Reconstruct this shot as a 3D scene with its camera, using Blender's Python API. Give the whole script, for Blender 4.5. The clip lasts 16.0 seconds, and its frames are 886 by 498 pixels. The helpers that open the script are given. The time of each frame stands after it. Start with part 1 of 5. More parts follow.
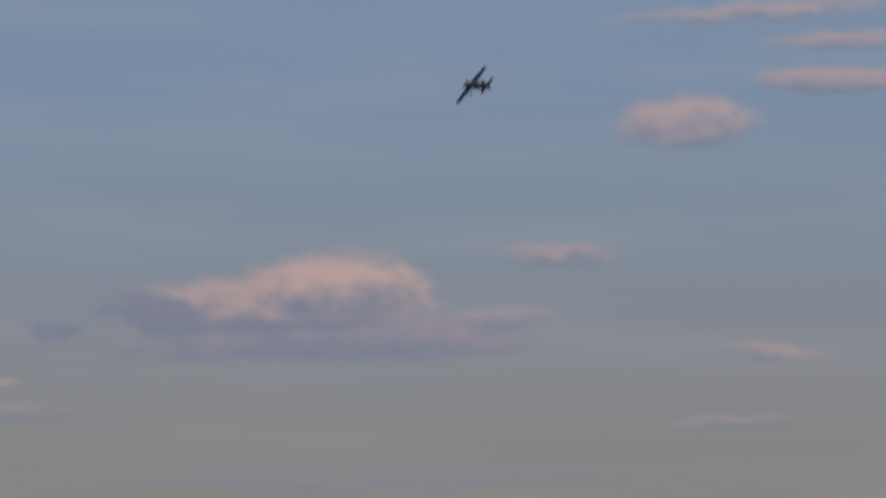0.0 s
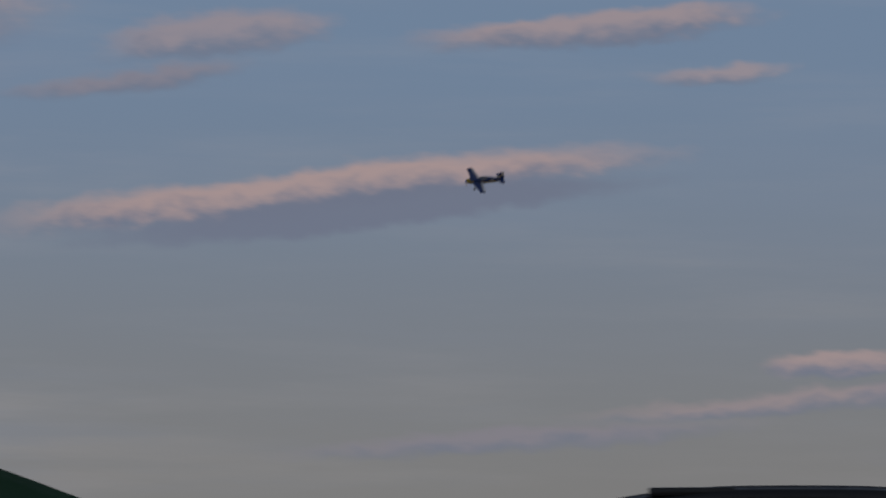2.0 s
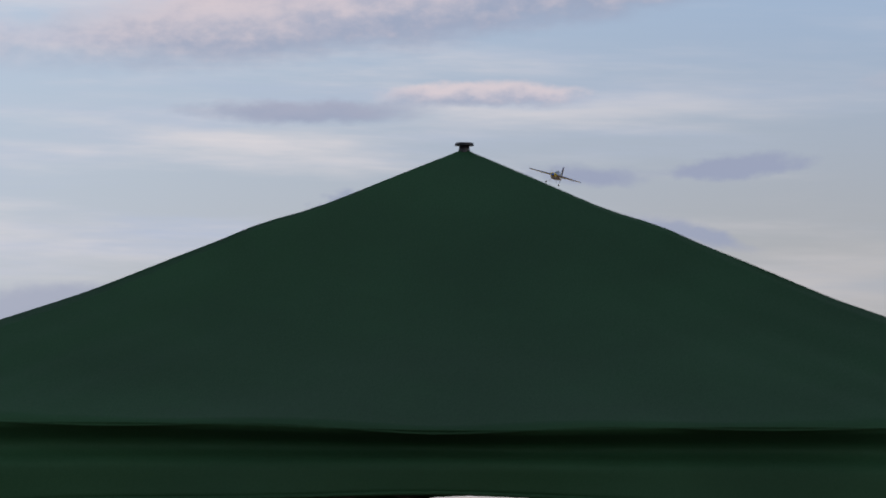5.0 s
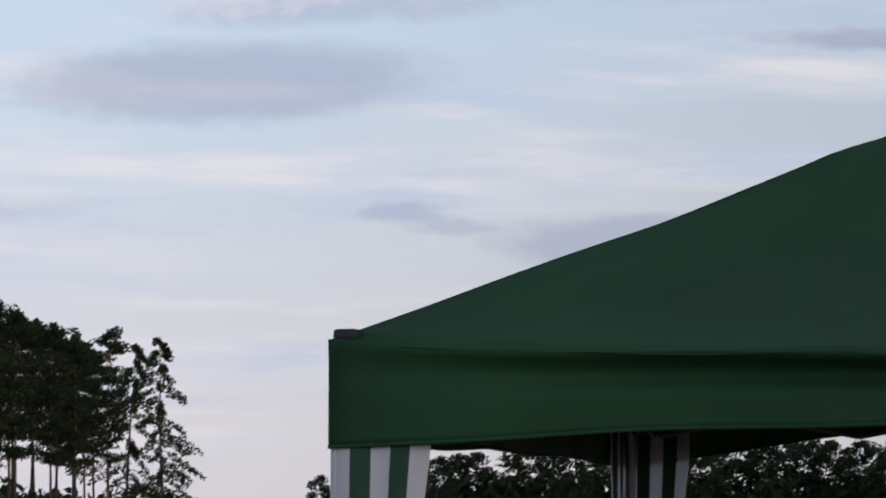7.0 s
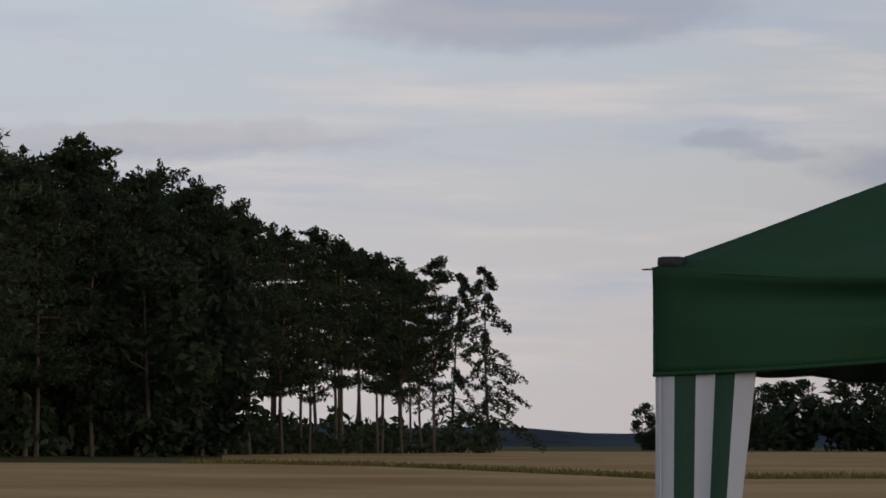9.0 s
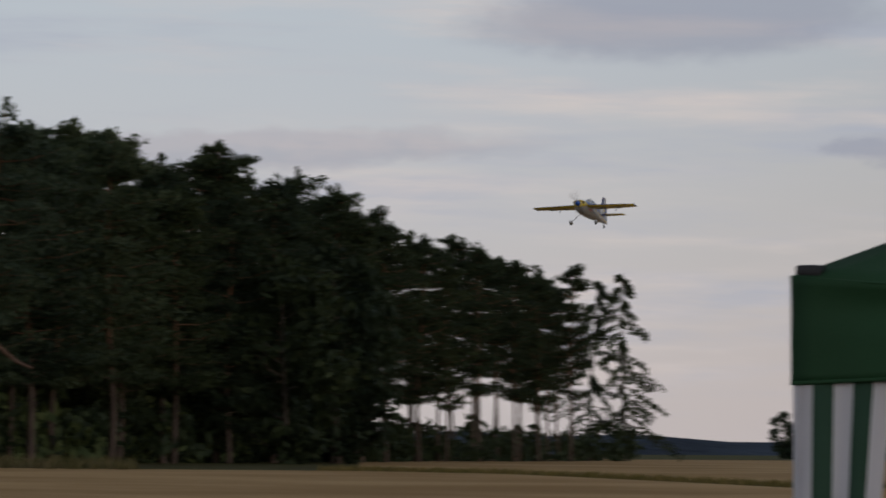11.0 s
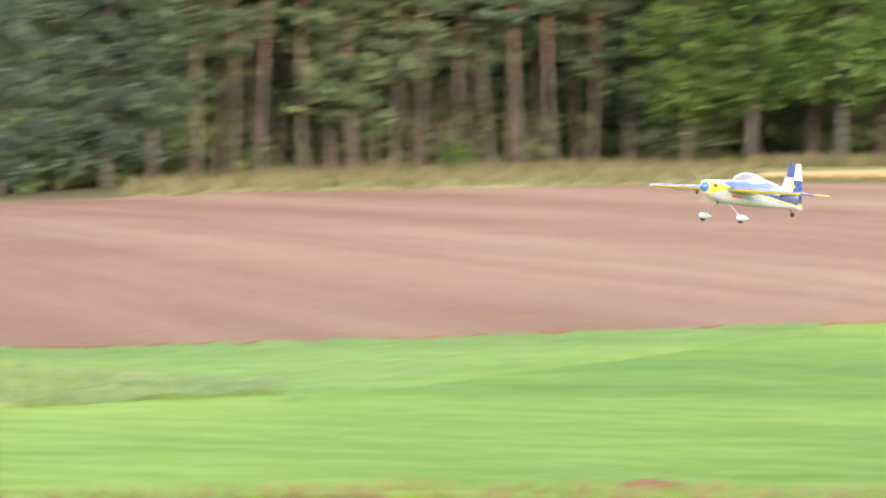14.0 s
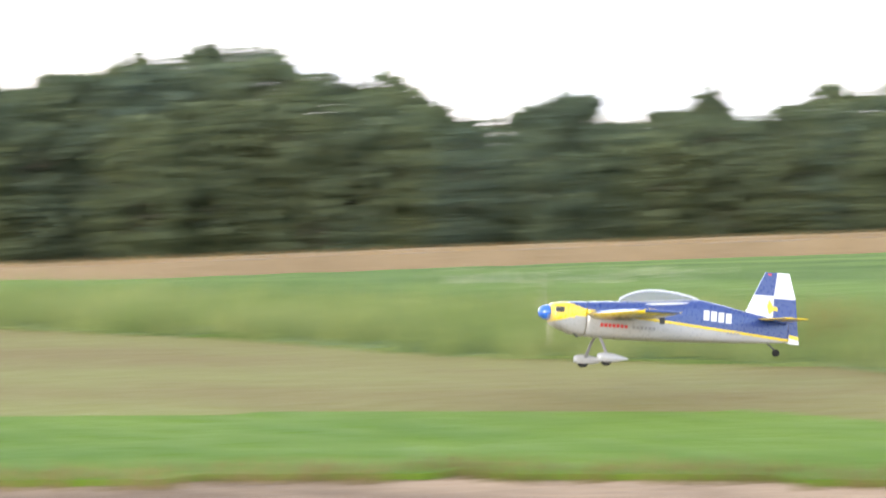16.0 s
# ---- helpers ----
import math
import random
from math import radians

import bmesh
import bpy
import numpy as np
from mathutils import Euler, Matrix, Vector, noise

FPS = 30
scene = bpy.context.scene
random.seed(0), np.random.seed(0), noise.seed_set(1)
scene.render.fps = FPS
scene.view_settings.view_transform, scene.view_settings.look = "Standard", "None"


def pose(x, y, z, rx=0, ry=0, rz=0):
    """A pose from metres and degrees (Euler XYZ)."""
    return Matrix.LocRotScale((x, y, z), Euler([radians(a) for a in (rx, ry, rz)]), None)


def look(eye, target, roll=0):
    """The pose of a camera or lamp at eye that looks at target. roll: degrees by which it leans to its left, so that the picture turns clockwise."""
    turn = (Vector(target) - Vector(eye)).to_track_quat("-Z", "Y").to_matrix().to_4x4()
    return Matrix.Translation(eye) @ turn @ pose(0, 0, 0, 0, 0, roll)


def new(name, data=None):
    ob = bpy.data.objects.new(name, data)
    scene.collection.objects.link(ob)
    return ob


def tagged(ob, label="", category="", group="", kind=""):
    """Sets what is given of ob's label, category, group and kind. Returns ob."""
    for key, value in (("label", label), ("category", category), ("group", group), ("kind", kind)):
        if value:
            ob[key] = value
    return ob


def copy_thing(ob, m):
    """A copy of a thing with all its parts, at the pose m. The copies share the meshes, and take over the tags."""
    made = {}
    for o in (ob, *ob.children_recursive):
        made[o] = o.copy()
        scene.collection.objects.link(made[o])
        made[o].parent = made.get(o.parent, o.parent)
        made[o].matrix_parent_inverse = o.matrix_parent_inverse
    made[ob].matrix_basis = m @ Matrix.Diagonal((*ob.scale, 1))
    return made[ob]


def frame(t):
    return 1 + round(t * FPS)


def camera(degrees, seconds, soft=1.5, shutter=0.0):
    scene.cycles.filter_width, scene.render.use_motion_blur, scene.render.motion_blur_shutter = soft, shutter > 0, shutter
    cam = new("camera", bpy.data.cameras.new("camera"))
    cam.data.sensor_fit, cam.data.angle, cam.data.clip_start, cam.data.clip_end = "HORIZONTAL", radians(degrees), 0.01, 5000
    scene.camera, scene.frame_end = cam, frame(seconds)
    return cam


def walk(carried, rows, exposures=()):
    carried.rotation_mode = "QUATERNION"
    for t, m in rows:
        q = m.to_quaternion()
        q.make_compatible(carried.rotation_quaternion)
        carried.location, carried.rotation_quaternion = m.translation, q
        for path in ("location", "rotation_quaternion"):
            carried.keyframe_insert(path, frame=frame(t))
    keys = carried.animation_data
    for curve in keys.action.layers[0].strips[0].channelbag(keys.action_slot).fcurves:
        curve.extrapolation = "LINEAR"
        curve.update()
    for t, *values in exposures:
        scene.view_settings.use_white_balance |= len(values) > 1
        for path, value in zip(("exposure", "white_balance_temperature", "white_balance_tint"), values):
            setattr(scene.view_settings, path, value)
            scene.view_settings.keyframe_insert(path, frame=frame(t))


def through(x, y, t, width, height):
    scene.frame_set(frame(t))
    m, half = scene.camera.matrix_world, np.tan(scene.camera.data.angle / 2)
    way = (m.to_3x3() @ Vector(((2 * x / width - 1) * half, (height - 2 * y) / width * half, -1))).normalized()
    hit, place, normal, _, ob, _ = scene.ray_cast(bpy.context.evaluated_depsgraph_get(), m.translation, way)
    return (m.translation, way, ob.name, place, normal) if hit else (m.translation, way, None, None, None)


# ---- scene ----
# ---- camera and its walk ----
EYE = 1.65


def aim(yaw, pitch, roll):
    """Camera pose at the stand: yaw to the left, pitch upwards, roll about the line of sight."""
    return pose(0, 0, EYE, 90 + pitch, 0, yaw) @ pose(0, 0, 0, 0, 0, roll)


cam = camera(12.0, 16.0, soft=1.6, shutter=0.5)
PAN = [
    (0.0, -35.820, 6.916, -0.610),
    (0.5, -33.910, 8.722, 0.048),
    (0.7, -33.118, 8.602, 0.398),
    (1.0, -30.811, 8.448, -0.113),
    (1.2, -28.740, 7.463, -0.551),
    (1.5, -26.048, 5.939, -0.349),
    (2.0, -23.565, 6.708, -0.151),
    (2.2, -22.049, 6.631, -0.418),
    (2.5, -18.884, 7.067, -0.579),
    (2.6, -18.147, 7.334, -0.651),
    (3.0, -15.222, 7.118, -0.079),
    (3.3, -13.383, 6.959, 0.225),
    (3.5, -12.632, 6.800, 0.443),
    (3.7, -12.172, 6.467, 0.477),
    (5.8, -9.922, 4.348, 0.550),
    (6.0, -8.939, 4.664, 0.591),
    (6.5, -4.611, 4.120, 0.336),
    (7.0, -3.388, 3.671, 0.367),
    (7.5, -2.300, 3.039, 0.282),
    (8.0, -0.687, 2.483, 0.298),
    (8.2, 0.000, 2.204, 0.288),
    (8.5, 0.655, 2.102, 0.251),
    (8.7, 0.850, 2.547, 0.212),
    (10.8, 2.225, 2.881, 0.390),
    (11.0, 2.882, 2.771, 0.360),
    (11.5, 6.364, 2.913, 0.261),
    (12.0, 8.861, 2.311, 0.168),
    (12.2, 10.040, 2.008, -0.143),
    (12.5, 12.455, 1.926, -0.366),
    (12.8, 14.531, 1.961, -0.110),
    (13.0, 16.380, 1.323, -0.145),
    (13.1, 17.490, 0.899, -0.229),
    (13.5, 21.310, 0.051, -0.087),
    (14.0, 27.715, -1.308, -0.450),
    (14.3, 31.426, -1.626, -0.445),
    (14.5, 34.462, -1.603, -0.465),
    (14.7, 38.369, -1.758, -0.306),
    (14.8, 40.448, -1.850, -0.171),
    (15.0, 43.895, -2.051, -0.191),
    (15.1, 45.412, -2.127, 0.081),
    (15.2, 47.106, -2.116, 0.196),
    (15.3, 48.810, -1.955, 0.072),
    (15.4, 50.900, -1.788, -0.008),
    (15.5, 53.295, -1.701, 0.018),
    (15.6, 55.939, -1.671, 0.002),
    (15.7, 58.705, -1.627, 0.009),
    (15.8, 61.455, -1.633, -0.013),
    (15.9, 64.339, -1.689, -0.086),
    (16.0, 67.245, -1.824, -0.017),
]
walk(cam, [(t, aim(a, b, c)) for t, a, b, c in PAN],
     exposures=[(0, 0.1, 6500, 11), (2.0, -0.15, 6300, 10), (3.7, -0.15, 6150, 11), (5.8, 1.4, 6550, 10), (7.0, 1.05, 6350, 10), (8.2, 0.85, 6600, 10), (8.7, 0.75, 6800, 10),
                (10.8, 0.6, 6900, 11), (11.2, 0.65, 7150, 11), (11.7, 1.75, 7200, 11), (12.2, 3.2, 7000, 11), (12.8, 4.15, 6700, 11), (13.5, 4.5, 6900, 12), (14.1, 4.4, 7150, 11), (14.6, 4.05, 7100, 11),
                (15.2, 3.95, 7000, 10), (16.0, 3.8, 6900, 10)])

# ---- world: dusk sky with cloud banks ----
SUN_EL, SUN_AZ = 12.0, 132.0
world = bpy.data.worlds.new("dusk_sky")
scene.world = world
world.use_nodes = True
WT = world.node_tree
WT.nodes.clear()


def node(tree, kind, **sets):
    n = tree.nodes.new(kind)
    for key, value in sets.items():
        if key == "op":
            n.operation = value
        elif key == "blend":
            n.blend_type = value
        elif key == "dtype":
            n.data_type = value
    return n


def put(tree, socket, value):
    if isinstance(value, bpy.types.NodeSocket):
        tree.links.new(value, socket)
    elif value is not None:
        socket.default_value = value


def calc(tree, op, a, b=None, c=None):
    n = node(tree, "ShaderNodeMath", op=op)
    for s, v in zip(n.inputs, (a, b, c)):
        put(tree, s, v)
    return n.outputs[0]


def vec(tree, op, a, b=None):
    n = node(tree, "ShaderNodeVectorMath", op=op)
    put(tree, n.inputs[0], a)
    put(tree, n.inputs[1], b)
    return n.outputs["Value"] if op == "LENGTH" else n.outputs[0]


def ramp(tree, value, lo, hi, a=0.0, b=1.0, smooth=True):
    n = node(tree, "ShaderNodeMapRange")
    n.interpolation_type = "SMOOTHSTEP" if smooth else "LINEAR"
    for s, v in zip(n.inputs, (value, lo, hi, a, b)):
        put(tree, s, v)
    return n.outputs[0]


def mix(tree, fac, a, b, blend="MIX"):
    n = node(tree, "ShaderNodeMix", dtype="RGBA", blend=blend)
    put(tree, n.inputs[0], fac)
    put(tree, n.inputs[6], (*a, 1) if isinstance(a, tuple) else a)
    put(tree, n.inputs[7], (*b, 1) if isinstance(b, tuple) else b)
    return n.outputs[2]


def noisy(tree, vector, scale, detail=4.0, rough=0.55):
    n = node(tree, "ShaderNodeTexNoise")
    put(tree, n.inputs["Vector"], vector)
    put(tree, n.inputs["Scale"], scale)
    put(tree, n.inputs["Detail"], detail)
    put(tree, n.inputs["Roughness"], rough)
    return n


def combine(tree, x, y, z=0.0):
    n = node(tree, "ShaderNodeCombineXYZ")
    for s, v in zip(n.inputs, (x, y, z)):
        put(tree, s, v)
    return n.outputs[0]


def dusk_sky(W):
    coord = node(W, "ShaderNodeTexCoord").outputs["Generated"]
    sep = node(W, "ShaderNodeSeparateXYZ")
    put(W, sep.inputs[0], coord)
    x, y, z = sep.outputs
    az = calc(W, "MULTIPLY", calc(W, "ARCTAN2", calc(W, "MULTIPLY", x, -1.0), y), 57.2958)
    el = calc(W, "MULTIPLY", calc(W, "ARCSINE", z), 57.2958)
    sky = node(W, "ShaderNodeTexSky")
    sky.sky_type, sky.sun_disc = "NISHITA", False
    sky.sun_elevation, sky.sun_rotation = radians(SUN_EL), radians(SUN_AZ)
    nishita = vec(W, "MULTIPLY", sky.outputs[0], (0.045, 0.045, 0.045))
    # clear dusk air: blue above, warm grey down to the horizon
    air = mix(W, ramp(W, el, 3.0, 10.0), (0.235, 0.225, 0.222), (0.190, 0.262, 0.375))
    air = mix(W, ramp(W, el, 0.0, 3.2), (0.29, 0.255, 0.265), air)
    air = mix(W, ramp(W, el, 12.0, 60.0), air, (0.34, 0.37, 0.43))
    west = ramp(W, az, -19.0, 6.0)
    pale = mix(W, ramp(W, el, 0.3, 7.0), (0.36, 0.345, 0.372), (0.31, 0.36, 0.43))
    air = mix(W, west, air, pale)
    air = mix(W, 0.12, air, nishita)
    # drifting coordinates
    P = combine(W, az, el)
    stretched = combine(W, calc(W, "MULTIPLY", az, 0.28), el)
    n1 = noisy(W, stretched, 1.1, 5.0)
    off = vec(W, "MULTIPLY", vec(W, "SUBTRACT", n1.outputs["Color"], (0.5, 0.5, 0.5)), (1.0, 0.42, 0.0))
    n2 = noisy(W, combine(W, calc(W, "MULTIPLY", az, 0.6), el), 4.0, 4.0)
    off2 = vec(W, "MULTIPLY", vec(W, "SUBTRACT", n2.outputs["Color"], (0.5, 0.5, 0.5)), (0.9, 0.24, 0.0))
    Q = vec(W, "ADD", vec(W, "ADD", P, off), off2)
    colour = air
    # veils of thin high cloud, thicker towards the fields
    n3 = noisy(W, combine(W, calc(W, "MULTIPLY", az, 0.07), calc(W, "SUBTRACT", calc(W, "MULTIPLY", el, 0.62), calc(W, "MULTIPLY", az, 0.012))), 1.3, 6.0, 0.6)
    veil = ramp(W, n3.outputs[0], 0.42, 0.66)
    veil = calc(W, "MULTIPLY", veil, ramp(W, az, -21.0, -8.0, 0.12, 0.75))
    n4 = noisy(W, combine(W, calc(W, "MULTIPLY", az, 0.11), calc(W, "MULTIPLY", el, 0.9)), 1.5, 5.0, 0.55)
    tint = mix(W, ramp(W, n4.outputs[0], 0.38, 0.62), (0.25, 0.28, 0.355), (0.42, 0.385, 0.385))
    colour = mix(W, veil, colour, tint)
    lit = (0.43, 0.315, 0.3)
    pale_lit = (0.418, 0.342, 0.342)
    dim = (0.175, 0.195, 0.26)
    for cloud in (CUMULUS + STREAKS + BANKS + PUFFS):
        a, e, w, h, tilt, dense, glow = cloud
        m = node(W, "ShaderNodeMapping")
        m.vector_type = "TEXTURE"
        put(W, m.inputs[0], Q)
        m.inputs[1].default_value, m.inputs[2].default_value, m.inputs[3].default_value = (a, e, 0), (0, 0, radians(tilt)), (w, h, 1)
        s = node(W, "ShaderNodeSeparateXYZ")
        put(W, s.inputs[0], m.outputs[0])
        mask = ramp(W, vec(W, "LENGTH", m.outputs[0]), 1.1, 0.55 if h > 0.2 else 0.3, 0.0, dense)
        shade = ramp(W, calc(W, "ADD", s.outputs[1], calc(W, "MULTIPLY", calc(W, "SUBTRACT", n2.outputs[0], 0.5), 1.5)), -0.8, 0.5, 0.0, glow)
        colour = mix(W, mask, colour, mix(W, shade, dim, lit if a < -12.5 else pale_lit))
    # sky above the view is darkened towards the zenith to cut ambient light
    colour = mix(W, ramp(W, el, 11.0, 45.0), colour, (0.085, 0.1, 0.135))
    back = node(W, "ShaderNodeBackground")
    put(W, back.inputs[0], colour)
    put(W, back.inputs[1], 1.0)
    out = node(W, "ShaderNodeOutputWorld")
    W.links.new(back.outputs[0], out.inputs[0])


# azimuth, elevation, half width, half height, tilt, density, glow
CUMULUS = [(-34.2, 5.7, 3.3, 0.42, 0, 0.9, 0.35), (-33.6, 6.15, 2.2, 0.52, 0, 0.97, 0.8), (-34.4, 6.45, 1.4, 0.52, 0, 1.0, 1.0), (-33.2, 5.85, 2.4, 0.1, 0, 0.7, 0.0),
           (-31.9, 6.0, 0.8, 0.34, 8, 0.95, 0.05), (-30.5, 5.8, 0.42, 0.16, 8, 0.8, 0.0), (-36.6, 5.95, 0.8, 0.22, 0, 0.6, 0.6),
           (-39.2, 8.55, 1.15, 0.42, 0, 0.75, 0.9), (-37.3, 6.85, 0.95, 0.2, 0, 0.7, 0.75), (-40.3, 5.45, 0.8, 0.14, 4, 0.6, 0.8)]
STREAKS = [(-40.2, 10.1, 2.3, 0.16, -3, 0.6, 0.9), (-41.4, 9.7, 1.2, 0.2, 0, 0.7, 0.8), (-41.3, 9.1, 1.2, 0.26, 0, 0.75, 0.75),
           (-39.7, 4.5, 1.1, 0.14, 0, 0.5, 0.6), (-30.0, 4.75, 1.1, 0.2, 0, 0.55, 0.3), (-34.5, 3.8, 5.5, 0.2, 0, 0.4, 0.2),
           (-26.0, 10.45, 2.9, 0.22, -4, 0.7, 0.9), (-25.6, 9.65, 2.6, 0.27, -4, 0.8, 0.85), (-27.3, 9.05, 1.1, 0.16, -5, 0.65, 0.9)]
BANKS = [(-22.0, 7.5, 4.9, 0.36, -6, 0.95, 1.0), (-22.6, 7.22, 4.2, 0.26, -6, 0.9, 0.0), (-28.9, 5.15, 1.15, 0.22, -3, 0.8, 0.95),
         (-28.0, 4.62, 2.8, 0.2, -4, 0.65, 0.75), (-24.5, 4.12, 3.6, 0.2, -4, 0.65, 0.35), (-20.5, 9.6, 1.7, 0.36, -5, 0.7, 0.75),
         (-19.2, 9.0, 2.1, 0.2, -6, 0.8, 0.35), (-14.4, 9.55, 4.2, 0.75, -8, 0.75, 0.72), (-11.0, 8.15, 6.4, 0.72, -8, 0.8, 0.75), (-8.2, 9.6, 4.0, 0.55, -4, 0.75, 0.25),
         (-9.5, 8.55, 2.8, 0.26, -2, 0.7, 0.0), (-15.5, 8.75, 1.8, 0.2, -8, 0.7, 0.05)]
PUFFS = [(-13.2, 5.7, 1.0, 0.2, 0, 0.95, 0.0), (-15.15, 5.86, 1.1, 0.22, -3, 0.95, 0.0), (-14.6, 4.95, 0.95, 0.2, 12, 0.85, 0.0),
         (-9.3, 6.53, 1.9, 0.2, 0, 0.85, 0.1), (-11.8, 6.78, 1.7, 0.22, -3, 0.65, 1.0), (-9.9, 5.3, 0.36, 0.15, 0, 0.8, 0.0),
         (-2.95, 4.2, 0.75, 0.2, -4, 0.5, 0.0), (-3.6, 4.02, 0.8, 0.16, 3, 0.45, 0.0), (-6.2, 3.75, 2.3, 0.48, 0, 0.7, 0.05), (-0.3, 5.9, 3.3, 0.62, -3, 0.6, 0.0), (-2.5, 7.2, 3.5, 0.5, -5, 0.5, 0.9), (6.0, 4.1, 5.0, 0.3, -2, 0.45, 0.3)]
dusk_sky(WT)

sun = new("sun", bpy.data.lights.new("sun", "SUN"))
sun.data.energy, sun.data.angle, sun.data.color = 0.29, radians(24), (1.0, 0.88, 0.76)
sun.matrix_world = look((0, 0, 50), Vector((0, 0, 50)) - Vector((math.sin(radians(SUN_AZ)), math.cos(radians(SUN_AZ)), math.tan(radians(SUN_EL)))))

# ---- materials ----
def surface(name, base, rough=0.8, spread=0.25, scale=3.0, fine=40.0, bump=0.2, metal=0.0, hue=None, random=0.0, stretch=(1, 1, 1), island=False, coat=0.0, detail=4.0):
    """A procedural surface: base colour varied at a coarse and a fine scale, with fine relief."""
    m = bpy.data.materials.new(name)
    m.use_nodes = True
    T = m.node_tree
    T.nodes.clear()
    out = node(T, "ShaderNodeOutputMaterial")
    b = node(T, "ShaderNodeBsdfPrincipled")
    T.links.new(b.outputs[0], out.inputs[0])
    co = node(T, "ShaderNodeTexCoord").outputs["Object"]
    co = vec(T, "MULTIPLY", co, stretch)
    big, small = noisy(T, co, scale, detail), noisy(T, co, fine, 3.0)
    dark = tuple(c * (1 - spread) for c in base)
    pale = hue if hue else tuple(min(1, c * (1 + spread)) for c in base)
    c = mix(T, ramp(T, big.outputs[0], 0.32, 0.68), dark, pale)
    c = mix(T, ramp(T, small.outputs[0], 0.3, 0.7, 0.0, spread), c, tuple(v * 0.55 for v in base))
    if random:
        info = node(T, "ShaderNodeObjectInfo").outputs["Random"]
        if island:
            info = node(T, "ShaderNodeNewGeometry").outputs["Random Per Island"]
        c = mix(T, 1.0, c, mix(T, info, (1 - random,) * 3, (1 + random, 1 + random * 0.9, 1 + random * 0.6)), "MULTIPLY")
    put(T, b.inputs["Base Color"], c)
    put(T, b.inputs["Metallic"], metal)
    put(T, b.inputs["Roughness"], ramp(T, small.outputs[0], 0.3, 0.7, max(0.02, rough - 0.08), min(1, rough + 0.08)))
    put(T, b.inputs["Coat Weight"], coat)
    put(T, b.inputs["Specular IOR Level"], 0.5 if rough < 0.84 else 0.04)
    if bump:
        n = node(T, "ShaderNodeBump")
        put(T, n.inputs["Strength"], bump)
        put(T, n.inputs["Distance"], 0.6 / fine)
        put(T, n.inputs["Height"], small.outputs[0])
        put(T, b.inputs["Normal"], n.outputs[0])
    return m


def foliage(name, dark, pale, through=0.3):
    """Leaves: two greens by clump and by tree, part of the light passes through."""
    m = bpy.data.materials.new(name)
    m.use_nodes = True
    T = m.node_tree
    T.nodes.clear()
    out = node(T, "ShaderNodeOutputMaterial")
    co = node(T, "ShaderNodeTexCoord").outputs["Object"]
    n = noisy(T, co, 0.7, 4.0)
    isl = node(T, "ShaderNodeNewGeometry").outputs["Random Per Island"]
    c = mix(T, ramp(T, n.outputs[0], 0.35, 0.65), dark, pale)
    c = mix(T, 1.0, c, mix(T, isl, (0.7, 0.72, 0.7), (1.3, 1.25, 1.1)), "MULTIPLY")
    rnd = node(T, "ShaderNodeObjectInfo").outputs["Random"]
    c = mix(T, 1.0, c, mix(T, rnd, (0.8, 0.85, 0.95), (1.2, 1.12, 0.9)), "MULTIPLY")
    d = node(T, "ShaderNodeBsdfPrincipled")
    put(T, d.inputs["Base Color"], c)
    put(T, d.inputs["Roughness"], 0.65)
    put(T, d.inputs["Specular IOR Level"], 0.12)
    tr = node(T, "ShaderNodeBsdfTranslucent")
    put(T, tr.inputs[0], mix(T, 0.3, c, (0.16, 0.2, 0.05)))
    ms = node(T, "ShaderNodeMixShader")
    put(T, ms.inputs[0], through)
    T.links.new(d.outputs[0], ms.inputs[1])
    T.links.new(tr.outputs[0], ms.inputs[2])
    T.links.new(ms.outputs[0], out.inputs[0])
    return m


def bark(name, low, high, turn):
    """Bark that changes from grey-brown plates below to the thin upper bark."""
    m = surface(name, low, 0.9, 0.35, 1.5, 9.0, 0.5, stretch=(1, 1, 0.3))
    T = m.node_tree
    b = next(n for n in T.nodes if n.type == "BSDF_PRINCIPLED")
    old = b.inputs["Base Color"].links[0].from_socket
    sep = node(T, "ShaderNodeSeparateXYZ")
    put(T, sep.inputs[0], node(T, "ShaderNodeTexCoord").outputs["Object"])
    put(T, b.inputs["Base Color"], mix(T, ramp(T, sep.outputs[2], turn - 2.5, turn + 2.5), old, high))
    return m


def furrowed(name, base, pale):
    """Bare earth with long pale and dark bands along the furrows and fine rows of clods."""
    m = surface(name, base, 0.95, 0.12, 0.05, 3.5, 0.9, detail=2.2)
    T = m.node_tree
    b = next(n for n in T.nodes if n.type == "BSDF_PRINCIPLED")
    old = b.inputs["Base Color"].links[0].from_socket
    turn = node(T, "ShaderNodeMapping")
    put(T, turn.inputs[0], node(T, "ShaderNodeTexCoord").outputs["Object"])
    turn.inputs[2].default_value = (0, 0, radians(49.0))
    lanes = vec(T, "MULTIPLY", turn.outputs[0], (0.035, 1.0, 1.0))
    wide, thin = noisy(T, lanes, 0.11, 3.0), noisy(T, lanes, 1.1, 3.0)
    c = mix(T, ramp(T, wide.outputs[0], 0.4, 0.6), old, pale)
    c = mix(T, ramp(T, thin.outputs[0], 0.35, 0.65, 0.0, 0.35), c, tuple(v * 0.72 for v in base))
    put(T, b.inputs["Base Color"], c)
    return m


